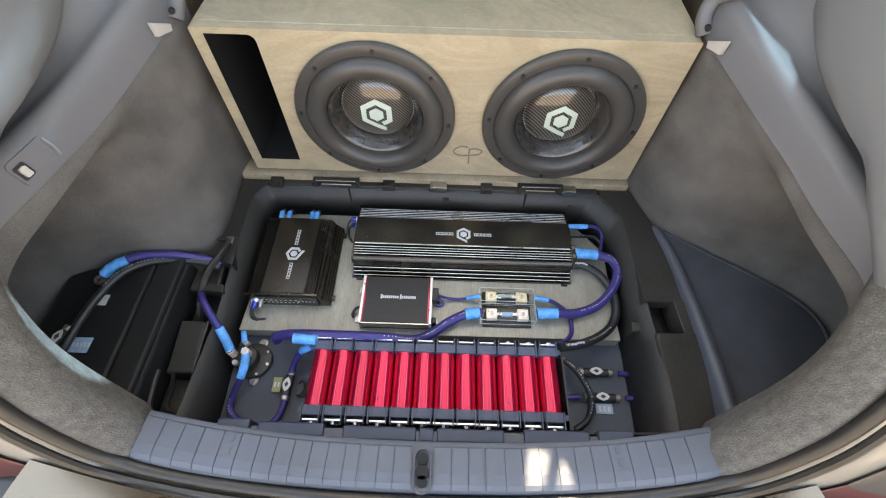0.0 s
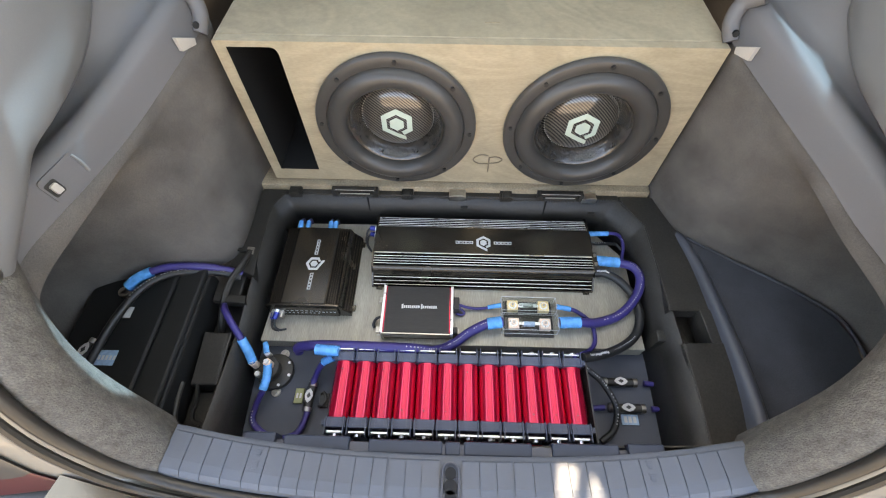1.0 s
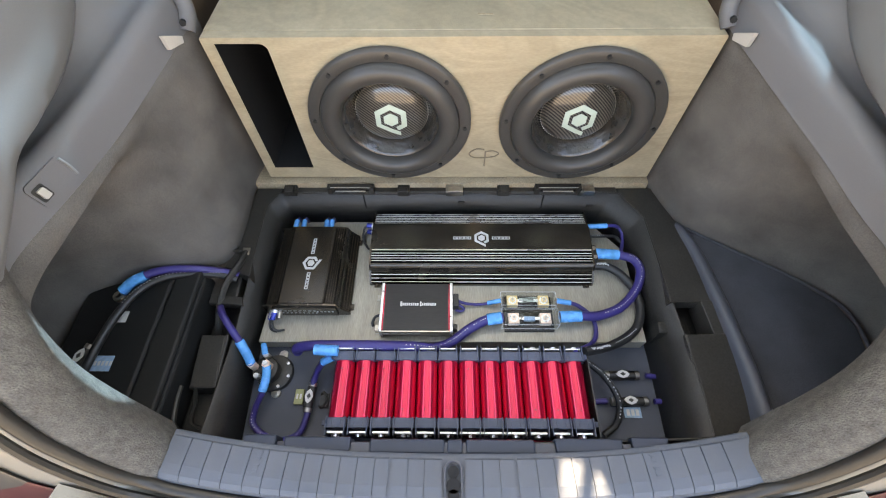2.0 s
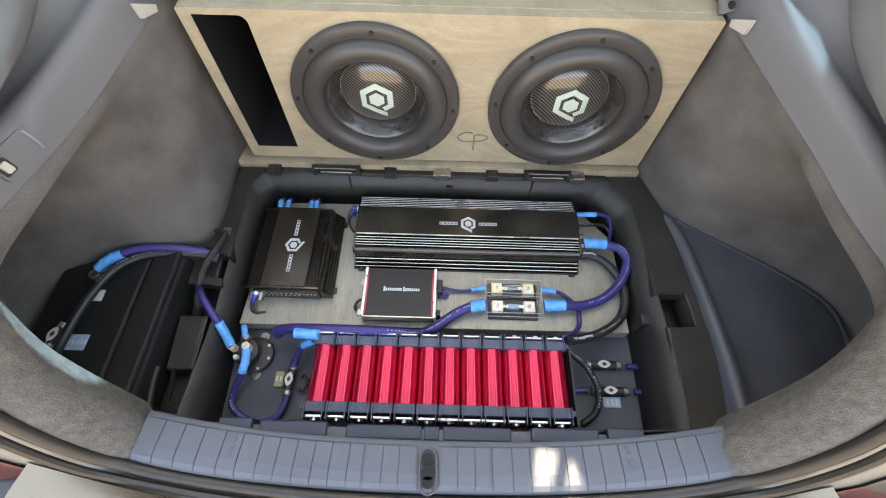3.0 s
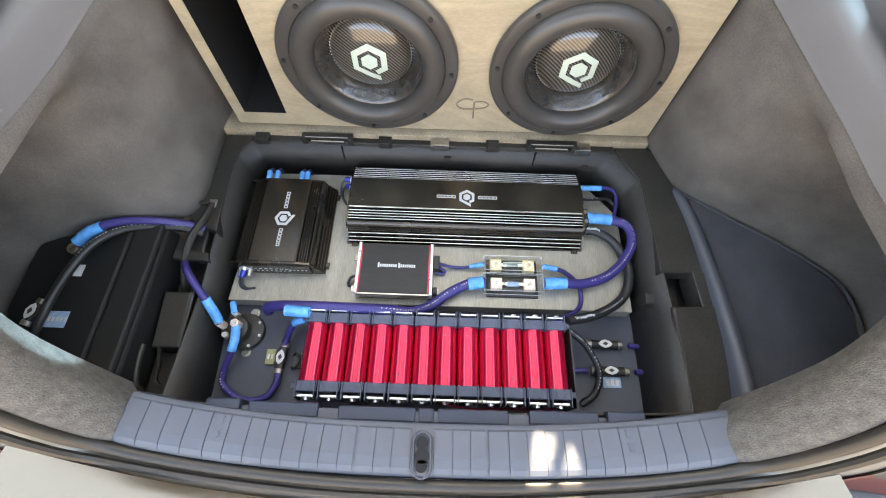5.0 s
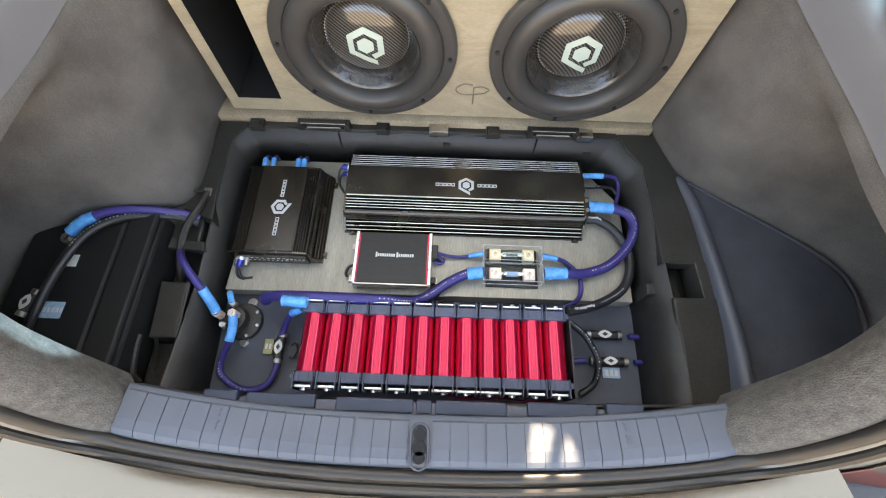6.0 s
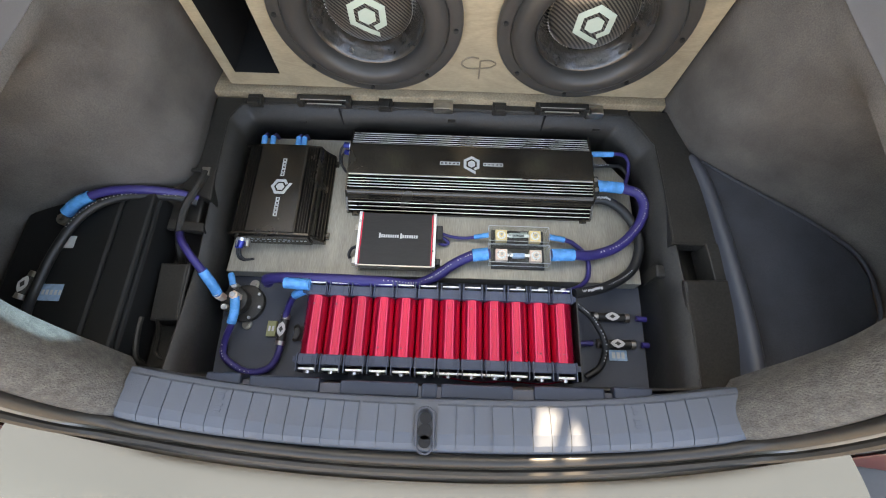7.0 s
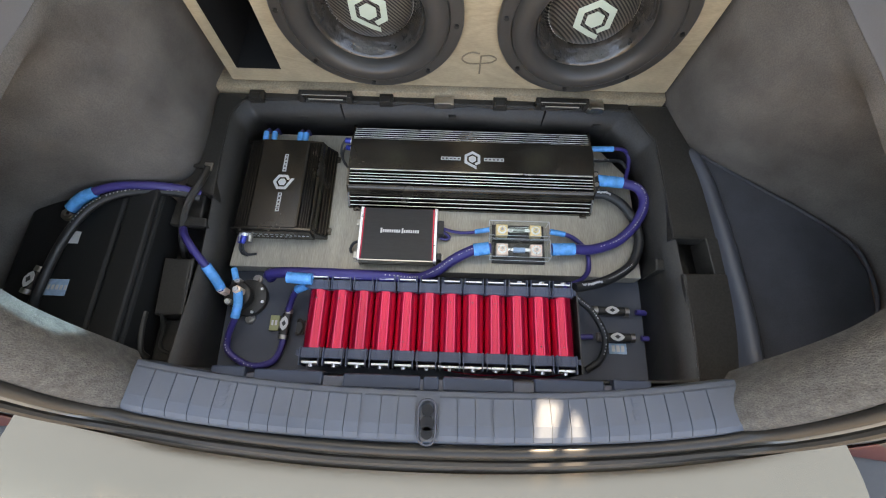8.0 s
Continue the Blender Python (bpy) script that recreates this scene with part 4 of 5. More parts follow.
def amplifier(name, label, length, width, height, flat0, flat1, m, bar_shift, bright=True):
    t = thing(name, label, "amplifier")
    prof, tops = amp_profile(width, height, flat0, flat1)
    bm = prism(prof, length - 0.008, lambda u, v, w: (0.004 + w, u, v))
    part("heat_sink", bm, M_AMP, t)
    cap = [(0, 0), (0, 0.010), (flat0 * 0.33, 0.030), (flat0 * 0.45, height - 0.006), (flat0, height - 0.003), (flat1, height - 0.003), (width, height - 0.010), (width, 0)]
    for x in (0.0, length - 0.004):
        part("end_plate", prism(cap, 0.004, lambda u, v, w, x=x: (x + w, u, v)), M_AMP, t)
    # bright strips that paint glints on the fin tops and the edges beside the flat cover
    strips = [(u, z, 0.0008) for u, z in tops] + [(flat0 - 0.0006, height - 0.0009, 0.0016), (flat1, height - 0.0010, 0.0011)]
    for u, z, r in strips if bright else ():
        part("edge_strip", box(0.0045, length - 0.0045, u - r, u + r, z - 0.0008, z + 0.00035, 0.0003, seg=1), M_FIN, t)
    cx, cy = length / 2 + bar_shift, (flat0 + flat1) / 2 - 0.006
    part("logo", hex_mark(0.0185, lambda u, v, w: (cx + u, cy + v, height + w)), M_PRINT, t, "silver hexagonal emblem")
    for s in (-1, 1):
        part("lettering", outlined_bars(5, 0.0074, 0.0074, 0.0008, 0.0017, lambda u, v, w, s=s: (cx + s * 0.044 + u, cy + v, height + w)), M_PRINT, t)
    for fx, fy in ((0.01, -0.006), (length - 0.022, -0.006), (0.01, width - 0.004), (length - 0.022, width - 0.004)):
        bm = box(fx, fx + 0.014, fy, fy + 0.010, 0.0, 0.004, 0.001)
        cyl((fx + 0.007, fy + 0.005, 0.004), (fx + 0.007, fy + 0.005, 0.0065), 0.0032, 10, bm)
        part("foot", bm, M_AMP, t)
    t.matrix_world = m
    return t


AMP = amplifier("large_amplifier", "long black finned car amplifier on the grey board", 0.500, 0.178, 0.050, 0.066, 0.138, pose(-0.188, 0.768, BT), 0.002)
part("terminal_block", box(0.500, 0.512, 0.045, 0.085, 0.006, 0.040, 0.003), M_TUB, AMP)
for y, z in ((0.052, 0.030), (0.060, 0.016), (0.075, 0.030)):
    part("terminal_screw", cyl((0.505, y, z + 0.008), (0.505, y, z + 0.013), 0.0042, 12), M_STEEL, AMP)
part("input_block", box(0.500, 0.508, 0.10, 0.14, 0.008, 0.034, 0.002), M_TUB, AMP)

SMALL = amplifier("small_amplifier", "compact black finned car amplifier on the grey board", 0.200, 0.178, 0.052, 0.050, 0.142, pose(-0.224, 0.696, BT, 0, 0, 90), 0.000, False)
face = part("front_face", box(-0.004, -0.0005, 0.024, 0.158, 0.006, 0.040), M_AMP, SMALL)
part("panel_print", bars(9, 0.006, 0.0016, 0.0045, lambda u, v, w: (-0.0042 - w, 0.112 + u, 0.030 + v)), M_PRINT, face)
part("panel_print", bars(10, 0.004, 0.0016, 0.005, lambda u, v, w: (-0.0042 - w, 0.108 + u, 0.020 + v)), M_PRINT, face)
part("panel_print", bars(5, 0.004, 0.003, 0.004, lambda u, v, w: (-0.0042 - w, 0.048 + u, 0.026 + v)), M_PRINT, face)
for y in (0.146, 0.162):
    part("rca_plug", cyl((-0.018, y, 0.020), (0.0, y, 0.022), 0.0055, 12), M_NICKEL if y > 0.16 else M_STEEL, SMALL)

# ---- bass processor ----
proc = thing("signal_processor", "small black processor with red edge lines and silver ends", "signal processor")
PX0, PX1, PY0, PY1, PH = -0.155, -0.002, 0.646, 0.757, 0.034
case = part("case", box(PX0 + 0.006, PX1 - 0.006, PY0 + 0.002, PY1 - 0.002, BT, BT + PH, 0.001), M_CASE, proc)
for x0, x1 in ((PX0, PX0 + 0.006), (PX1 - 0.006, PX1)):
    part("end_rail", box(x0, x1, PY0, PY1, BT, BT + PH + 0.001, 0.0012), M_NICKEL, proc)
for x in (PX0 + 0.0065, PX1 - 0.0090):
    part("red_line", box(x + 0.0004, x + 0.0020, PY0 + 0.002, PY1 - 0.002, BT + PH, BT + PH + 0.0006), M_RED, case)
plate = part("front_plate", box(PX0 + 0.006, PX1 - 0.006, PY0 - 0.001, PY0 + 0.0015, BT + 0.012, BT + PH - 0.001), M_STEEL, proc)
part("front_print", bars(6, 0.012, 0.002, 0.004, lambda u, v, w: (-0.115 + u, PY0 - 0.0012 - w, BT + 0.024 + v)), M_PRINT, plate)
for n, u0 in ((8, -0.0935), (7, -0.0545)):
    part("lettering", bars(n, 0.0034, 0.0060, 0.0010, lambda u, v, w, u0=u0: (u0 + 0.002 + u, 0.706 + v, BT + PH + w)), M_LABEL, case)
    part("lettering", bars(1, 0.0034, 0.0105, 0.001, lambda u, v, w, u0=u0, n=n: (u0 - n * 0.0022 + u, 0.707 + v, BT + PH + w)), M_LABEL, case)
for x, y in ((PX0 - 0.006, 0.665), (PX0 - 0.006, 0.735), (PX1 + 0.006, 0.665), (PX1 + 0.006, 0.735)):
    bm = box(x - 0.007, x + 0.007, y - 0.007, y + 0.007, BT, BT + 0.004, 0.001)
    cyl((x, y, BT + 0.004), (x, y, BT + 0.007), 0.0035, 10, bm)
    part("ear", bm, M_STEEL, proc)
part("connector", box(PX1, PX1 + 0.013, 0.705, 0.735, BT + 0.006, BT + 0.028, 0.002), M_TUB, proc)
part("side_plug", box(PX1, PX1 + 0.010, 0.655, 0.668, BT + 0.006, BT + 0.022, 0.002), M_TUB, proc)
bm = tube([(PX0, 0.69, BT + 0.016), (PX0 - 0.012, 0.685, BT + 0.014), (PX0 - 0.018, 0.675, BT + 0.008), (PX0 - 0.016, 0.668, BT + 0.004)], 0.003, 8)
part("side_lead", bm, M_BLACK, proc, smooth=True)

# ---- fuse holders ----
def fuse_holder(y0, y1, block, label, x0=0.102, x1=0.219):
    t = thing("fuse_holder", label, "fuse holder", "fuse holders on the board", at=(0, 0, BT))
    part("base", box(x0 + 0.006, x1 - 0.006, y0 - 0.006, y1 + 0.001, 0.0, 0.006, 0.001), M_TUB, t)
    for xe in (x0 + 0.005, x1 - 0.005):
        part("clear_end", box(xe - 0.005, xe + 0.005, y0, y1, 0.0, 0.003, 0.001), M_ACRYL, t)
    yc = (y0 + y1) / 2
    for xc in (x0 + 0.025, x1 - 0.025):
        part("terminal", box(xc - 0.0115, xc + 0.0115, yc - 0.012, yc + 0.012, 0.006, 0.019, 0.001), block, t)
        part("washer", cyl((xc, yc, 0.019), (xc, yc, 0.0200), 0.0088, 16), M_NICKEL, t)
        part("terminal_nut", cyl((xc, yc, 0.020), (xc, yc, 0.0232), 0.0058, 6), block, t)
        part("stud", cyl((xc, yc, 0.0232), (xc, yc, 0.0255), 0.0028, 10), M_STEEL, t)
    part("fuse_link", box(x0 + 0.036, x1 - 0.036, yc - 0.003, yc + 0.003, 0.017, 0.0185), M_NICKEL, t)
    part("fuse_window", box((x0 + x1) / 2 - 0.012, (x0 + x1) / 2 + 0.012, yc - 0.0045, yc + 0.0045, 0.010, 0.0188, 0.001), M_BLUELABEL if block is M_COPPER else M_TUB, t)
    bm = bmesh.new()
    w = 0.0011
    for a in ((x0, x1, y0 - w, y0, 0.006, 0.027), (x0, x1, y1, y1 + w, 0.006, 0.027), (x0 - w, x0, y0 + 0.002, y1 - 0.002, 0.006, 0.027), (x1, x1 + w, y0 + 0.002, y1 - 0.002, 0.006, 0.027), (x0, x1, y0, y1, 0.0275, 0.0284)):
        box(*a, bm=bm)
    # Thin pale bars paint the bright glints along the cover's edges.
    eb = bmesh.new()
    for a in ((x0, x1, y0 - w, y0 - 0.0003, 0.0280, 0.0288), (x0, x1, y1 + 0.0003, y1 + w, 0.0280, 0.0288), (x0 - w, x0 - 0.0003, y0, y1, 0.0280, 0.0288), (x1 + 0.0003, x1 + w, y0, y1, 0.0280, 0.0288), (x0, x1, y0 - w, y0 - 0.0003, 0.0060, 0.0068)):
        box(*a, bm=eb)
    for xe in (x0, x1):
        for ye in (y0, y1):
            box(xe - 0.0005, xe + 0.0005, ye - 0.0005, ye + 0.0005, 0.004, 0.0280, bm=eb)
    cover = part("cover", bm, M_ACRYL, t, "clear acrylic cover")
    cover.visible_shadow = False
    part("cover_edges", eb, M_EDGE, cover, "pale bars painted as glints along the acrylic edges")
    return t


fuse_holder(0.664, 0.700, M_COPPER, "clear fuse holder with copper blocks and a large fuse")
fh = fuse_holder(0.708, 0.738, M_GOLD, "clear fuse holder with gold-plated blocks")
bm = bmesh.new()
for i in range(4):
    prism([(0.140, 0.713 + 0.003 * i), (0.178, 0.7155 + 0.003 * i), (0.178, 0.7165 + 0.003 * i), (0.140, 0.7142 + 0.003 * i)], 0.0004, lambda u, v, w: (u, v, 0.0292 + w), bm)
part("cover_print", bm, M_LOGO, fh)

# ---- battery of red cells ----
pack = thing("battery_pack", "bank of twenty-four red cylindrical cells in dark plastic holders", "battery pack")
CX0, PITCH, CR = -0.2135, 0.04045, 0.0199
cell_me = cyl((0, 0.472, 0), (0, 0.586, 0), CR, 32)
proto = None
for row, z in enumerate((0.0215, 0.0620)):
    for i in range(12):
        if proto is None:
            proto = part("cell", cell_me, M_RED, pack, smooth=True)
            ob = proto
        else:
            ob = new("cell", proto.data)
            ob.parent = pack
        ob.location = (CX0 + PITCH * i, 0, z)


def holder_bm(y0, y1, out):
    """One end holder with two thin ribs that stand past it on the outer side."""
    bm = box(-PITCH / 2 + 0.0006, PITCH / 2 - 0.0006, y0, y1, 0.0, 0.0835, 0.0015)
    r0, r1 = (y0 - 0.0008, y1 + 0.011) if out > 0 else (y0 - 0.012, y1 + 0.0008)
    for dx in (-0.0165, 0.0165):
        box(dx - 0.0008, dx + 0.0008, r0, r1, 0.045, 0.0875, bm=bm)
    for dx in (-0.008, 0.008):
        box(dx - 0.0006, dx + 0.0006, y0 + 0.002, y1 - 0.002, 0.080, 0.0845, bm=bm)
    return bm


for y0, y1, out in ((0.459, 0.477, -1), (0.582, 0.600, 1)):
    first = None
    for i in range(12):
        if first is None:
            first = part("cell_holder", holder_bm(y0, y1, out), M_HOLDER, pack)
            ob = first
        else:
            ob = new("cell_holder", first.data)
            ob.parent = pack
        ob.location = (CX0 + PITCH * i, 0, 0)
    for x in (CX0 - PITCH / 2 - 0.003, CX0 + PITCH * 11.5 + 0.003):
        part("end_clip", box(x - 0.0028, x + 0.0028, y0 + 0.004, y1 - 0.004, 0.0, 0.080, 0.001), M_HOLDER, pack)
part("end_board", box(CX0 + PITCH * 11.5 + 0.0062, CX0 + PITCH * 11.5 + 0.0092, 0.448, 0.606, 0.0, 0.078), M_TUB, pack)
# bus bars with bolts on both ends
for i in range(12):
    x = CX0 + PITCH * i
    part("bus_bar", box(x - 0.0145, x + 0.0145, 0.6030, 0.6056, 0.058, 0.0858, 0.0006), M_NICKEL, pack)
    wide = 0.0202 if 6 <= i <= 8 else 0.0150
    part("bus_bar", box(x - wide, x + wide, 0.4505, 0.4545, 0.066, 0.0785, 0.0006), M_NICKEL, pack)
    part("cell_bolt", cyl((x, 0.4505, 0.073), (x, 0.4455, 0.073), 0.0034, 6), M_NICKEL, pack)
    part("cell_bolt", cyl((x, 0.4575, 0.048), (x, 0.449, 0.048), 0.0036, 6), M_NICKEL, pack)
    part("sense_screw", cyl((x + 0.0075, 0.4575, 0.046), (x + 0.0075, 0.450, 0.046), 0.0026, 8), M_NICKEL, pack)
    if i in (0, 1, 2, 9, 10, 11):
        part("top_bolt", cyl((x + 0.004, 0.6056, 0.078), (x + 0.004, 0.6100, 0.078), 0.005, 6), M_NICKEL, pack)
for i in range(12):
    # polarity signs printed on the wraps
    x, y = CX0 + PITCH * i - 0.002, (0.566 if i in (0, 1, 2, 6, 7, 8) else 0.492)
    bm = box(x - 0.0022, x + 0.0022, y - 0.0004, y + 0.0004, 0.0818, 0.0823)
    if i % 3 != 2:
        box(x - 0.0004, x + 0.0004, y - 0.0022, y + 0.0022, 0.08185, 0.08235, bm=bm)
    part("polarity_sign", bm, M_TUB, pack)
bm = tube([(0.02, 0.449, 0.052), (0.08, 0.443, 0.048), (0.14, 0.446, 0.040), (0.20, 0.444, 0.042), (0.236, 0.450, 0.050)], 0.0012, 6)
part("balance_wire", bm, M_RED, pack, "thin red balance wire", smooth=True)


# ---- cables ----
def cable(name, label, pts, r, material, n=8):
    """A cable as a thing; its shrink tubes and prints are added as parts."""
    t = thing(name, label, "cable")
    part("jacket", tube(pts, r, 12, n), material, t, smooth=True)
    return t


def sleeve(t, a, b, r, material=M_TAPE, name="shrink_tube", mid=None):
    pts = [a, mid, b] if mid else [a, tuple((Vector(a) + Vector(b)) / 2), b]
    part(name, tube(pts, r, 12, 5), material, t, "light blue heat-shrink sleeve" if material is M_TAPE else "", smooth=True)


def print_bars(t, pts, r, k0, k1, n, size=1.0):
    """Small pale bars along a cable's upper side for its unread printing."""
    line = spline(pts, 12)
    rng = random.Random(n)
    bm = bmesh.new()
    for i in range(n):
        f = (k0 + (k1 - k0) * i / max(n - 1, 1)) * (len(line) - 2)
        j = int(f)
        p = line[j].lerp(line[j + 1], f - j)
        d = (line[j + 1] - line[j]).normalized()
        side = d.cross(Vector((0, 0, 1))).normalized()
        up = side.cross(d).normalized()
        c = p + up * (r + 0.0003)
        if rng.random() < 0.14 and size < 1.1:
            continue
        w = rng.uniform(0.0008, 0.0030) * size
        h = (0.0008 + 0.0005 * rng.random()) * size
        skew = (rng.random() - 0.5) * 0.0022 * size if size > 1.1 else 0.0
        vs = [bm.verts.new(c + d * a + side * b) for a, b in ((-w / 2, -h), (w / 2, -h + skew), (w / 2, h + skew), (-w / 2, h))]
        bm.faces.new(vs)
    part("jacket_print", bm, M_PRINT, t.children[0])


c1 = [(0.104, 0.680, 0.062), (0.075, 0.678, 0.060), (0.035, 0.660, 0.052), (-0.005, 0.630, 0.052), (-0.040, 0.612, 0.066), (-0.084, 0.611, 0.078), (-0.16, 0.612, 0.080), (-0.23, 0.613, 0.078), (-0.285, 0.614, 0.072), (-0.318, 0.614, 0.058), (-0.322, 0.612, 0.040)]
t = cable("power_cable", "thick indigo power cable from battery to fuse", c1, 0.0102, M_PURPLE)
sleeve(t, (0.100, 0.680, 0.062), (0.070, 0.676, 0.060), 0.0125)
print_bars(t, c1, 0.0102, 0.12, 0.52, 34)
sleeve(t, (-0.272, 0.600, 0.088), (-0.226, 0.598, 0.088), 0.0105)
c2 = [(0.222, 0.682, 0.062), (0.262, 0.684, 0.062), (0.307, 0.688, 0.055), (0.357, 0.708, 0.055), (0.396, 0.747, 0.060), (0.414, 0.789, 0.065), (0.406, 0.820, 0.065), (0.379, 0.831, 0.065), (0.350, 0.834, 0.065), (0.318, 0.836, 0.066)]
t = cable("power_cable", "thick indigo power cable from fuse to amplifier", c2, 0.0100, M_PURPLE)
sleeve(t, (0.222, 0.682, 0.062), (0.266, 0.684, 0.062), 0.0122)
sleeve(t, (0.322, 0.836, 0.066), (0.374, 0.8325, 0.065), 0.0120)
print_bars(t, c2, 0.0100, 0.25, 0.72, 36)
c3 = [(0.322, 0.812, 0.050), (0.345, 0.808, 0.054), (0.376, 0.788, 0.052), (0.398, 0.748, 0.050), (0.399, 0.702, 0.050), (0.377, 0.658, 0.050), (0.321, 0.622, 0.060), (0.255, 0.601, 0.080)]
t = cable("ground_cable", "thick black ground cable from battery to amplifier", c3, 0.0094, M_BLACK)
print_bars(t, c3, 0.0094, 0.90, 0.985, 12, 2.0)
print_bars(t, c3, 0.0094, 0.03, 0.16, 10, 2.0)
print_bars(t, c3, 0.0094, 0.72, 0.86, 14)
c4 = [(0.222, 0.722, 0.056), (0.245, 0.719, 0.054), (0.270, 0.713, 0.048), (0.296, 0.688, 0.044), (0.297, 0.650, 0.044), (0.277, 0.625, 0.055), (0.236, 0.602, 0.082)]
t = cable("signal_cable", "thin indigo lead from fuse to battery", c4, 0.0046, M_PURPLE)
sleeve(t, (0.222, 0.722, 0.056), (0.252, 0.718, 0.053), 0.0058)
c5 = [(0.004, 0.722, 0.056), (0.03, 0.719, 0.046), (0.060, 0.719, 0.043), (0.100, 0.722, 0.055)]
t = cable("signal_cable", "thin indigo lead from fuse to processor", c5, 0.0032, M_PURPLE)
sleeve(t, (0.074, 0.720, 0.047), (0.102, 0.722, 0.056), 0.0050)
c5b = [(0.010, 0.716, 0.050), (0.022, 0.708, 0.044), (0.016, 0.703, 0.042), (0.004, 0.704, 0.046)]
cable("jumper_lead", "short indigo jumper beside the processor", c5b, 0.0030, M_PURPLE)
c6 = [(0.316, 0.915, 0.060), (0.345, 0.915, 0.062), (0.385, 0.918, 0.058), (0.402, 0.910, 0.048), (0.402, 0.885, 0.043), (0.392, 0.850, 0.040)]
t = cable("speaker_cable", "indigo speaker lead behind the amplifier", c6, 0.0042, M_PURPLE)
sleeve(t, (0.320, 0.915, 0.060), (0.366, 0.916, 0.061), 0.0062)
c6b = [(0.316, 0.890, 0.056), (0.335, 0.889, 0.056), (0.360, 0.893, 0.052), (0.385, 0.895, 0.046), (0.40, 0.88, 0.04)]
t = cable("speaker_cable", "black speaker lead with white print by the amplifier", c6b, 0.0040, M_BLACK)
print_bars(t, c6b, 0.0040, 0.05, 0.45, 9, 1.2)
c7 = [(-0.405, 0.581, 0.054), (-0.410, 0.594, 0.070), (-0.420, 0.612, 0.092), (-0.438, 0.636, 0.114), (-0.458, 0.662, 0.120), (-0.478, 0.686, 0.100), (-0.498, 0.706, 0.075), (-0.51, 0.715, 0.05)]
t = cable("power_cable", "indigo power cable from the breaker to the pocket", c7, 0.0070, M_PURPLE)
sleeve(t, (-0.406, 0.583, 0.056), (-0.422, 0.615, 0.095), 0.0092, mid=(-0.411, 0.596, 0.073))
c8 = [(-0.376, 0.582, 0.050), (-0.374, 0.540, 0.042), (-0.392, 0.502, 0.020), (-0.390, 0.472, 0.010), (-0.346, 0.448, 0.009), (-0.305, 0.456, 0.010), (-0.290, 0.485, 0.013), (-0.289, 0.527, 0.016), (-0.282, 0.562, 0.026), (-0.266, 0.582, 0.050), (-0.240, 0.590, 0.070)]
t = cable("power_cable", "indigo power lead looping from breaker to battery", c8, 0.0062, M_PURPLE)
sleeve(t, (-0.376, 0.580, 0.050), (-0.378, 0.532, 0.038), 0.0085, mid=(-0.373, 0.556, 0.046))
sleeve(t, (-0.262, 0.586, 0.056), (-0.238, 0.591, 0.072), 0.0080)
print_bars(t, c8, 0.0062, 0.22, 0.42, 12)
c9 = [(-0.452, 0.750, 0.112), (-0.48, 0.752, 0.128), (-0.523, 0.745, 0.152), (-0.575, 0.732, 0.168), (-0.610, 0.712, 0.172), (-0.641, 0.688, 0.158)]
t = cable("battery_cable", "indigo battery cable with blue sleeve in the pocket", c9, 0.0080, M_PURPLE)
sleeve(t, (-0.600, 0.719, 0.171), (-0.640, 0.690, 0.162), 0.0105, mid=(-0.621, 0.706, 0.170))
c9b = [(-0.452, 0.742, 0.112), (-0.49, 0.744, 0.130), (-0.558, 0.727, 0.156), (-0.602, 0.690, 0.168), (-0.628, 0.629, 0.168), (-0.640, 0.553, 0.166), (-0.655, 0.50, 0.15)]
t = cable("battery_cable", "black battery cable crossing the pocket", c9b, 0.0075, M_BLACK)
print_bars(t, c9b, 0.0075, 0.15, 0.6, 30)
lug = thing("battery_clamp", "dull metal battery clamp under the blue sleeve", "clamp", at=(-0.648, 0.682, 0.146))
part("ring", cyl((0, 0, 0), (0, 0, 0.012), 0.011, 16, bevel=0.001), M_STEEL, lug)
part("bolt", cyl((0, 0, 0.012), (0, 0, 0.018), 0.005, 6), M_STEEL, lug)

hose = [(0.256, 0.592, 0.060), (0.275, 0.580, 0.055), (0.301, 0.560, 0.042), (0.321, 0.520, 0.032), (0.315, 0.482, 0.016), (0.289, 0.461, 0.008)]
t = cable("black_lead", "black lead with white print beside the battery", hose, 0.0062, M_BLACK)
print_bars(t, hose, 0.0062, 0.1, 0.75, 24)


def inline_fuse(p, q, label, group="inline fuse holders"):
    """A clear barrel with a white diamond badge, lying along p to q on short leads."""
    t = thing("inline_fuse_holder", label, "fuse holder", group)
    p, q = Vector(p), Vector(q)
    d = (q - p).normalized()
    part("barrel", cyl(p + d * 0.018, q - d * 0.018, 0.0085, 16, bevel=0.002), M_TUB, t, "dark clear barrel")
    for a, b in ((p + d * 0.018, p + d * 0.027), (q - d * 0.027, q - d * 0.018)):
        part("end_cap", cyl(a, b, 0.0088, 16, bevel=0.001), M_STEEL, t)
    side = d.cross(Vector((0, 0, 1))).normalized()
    c = (p + q) / 2 + Vector((0, 0, 0.0094))
    bm = prism([(0.014 * math.cos(radians(45 * i)) * (1.0 if i % 2 == 0 else 0.88), 0.0085 * math.sin(radians(45 * i)) * (1.0 if i % 2 == 0 else 0.88)) for i in range(8)], 0.0012, lambda u, v, w: c + d * u + side * v + Vector((0, 0, w)))
    badge = part("badge", bm, M_LABEL, t)
    bm = prism([(0.006, 0), (0, 0.004), (-0.006, 0), (0, -0.004)], 0.0005, lambda u, v, w: c + d * u + side * v + Vector((0, 0, 0.0012 + w)))
    part("badge_mark", bm, M_TUB, badge)
    return t


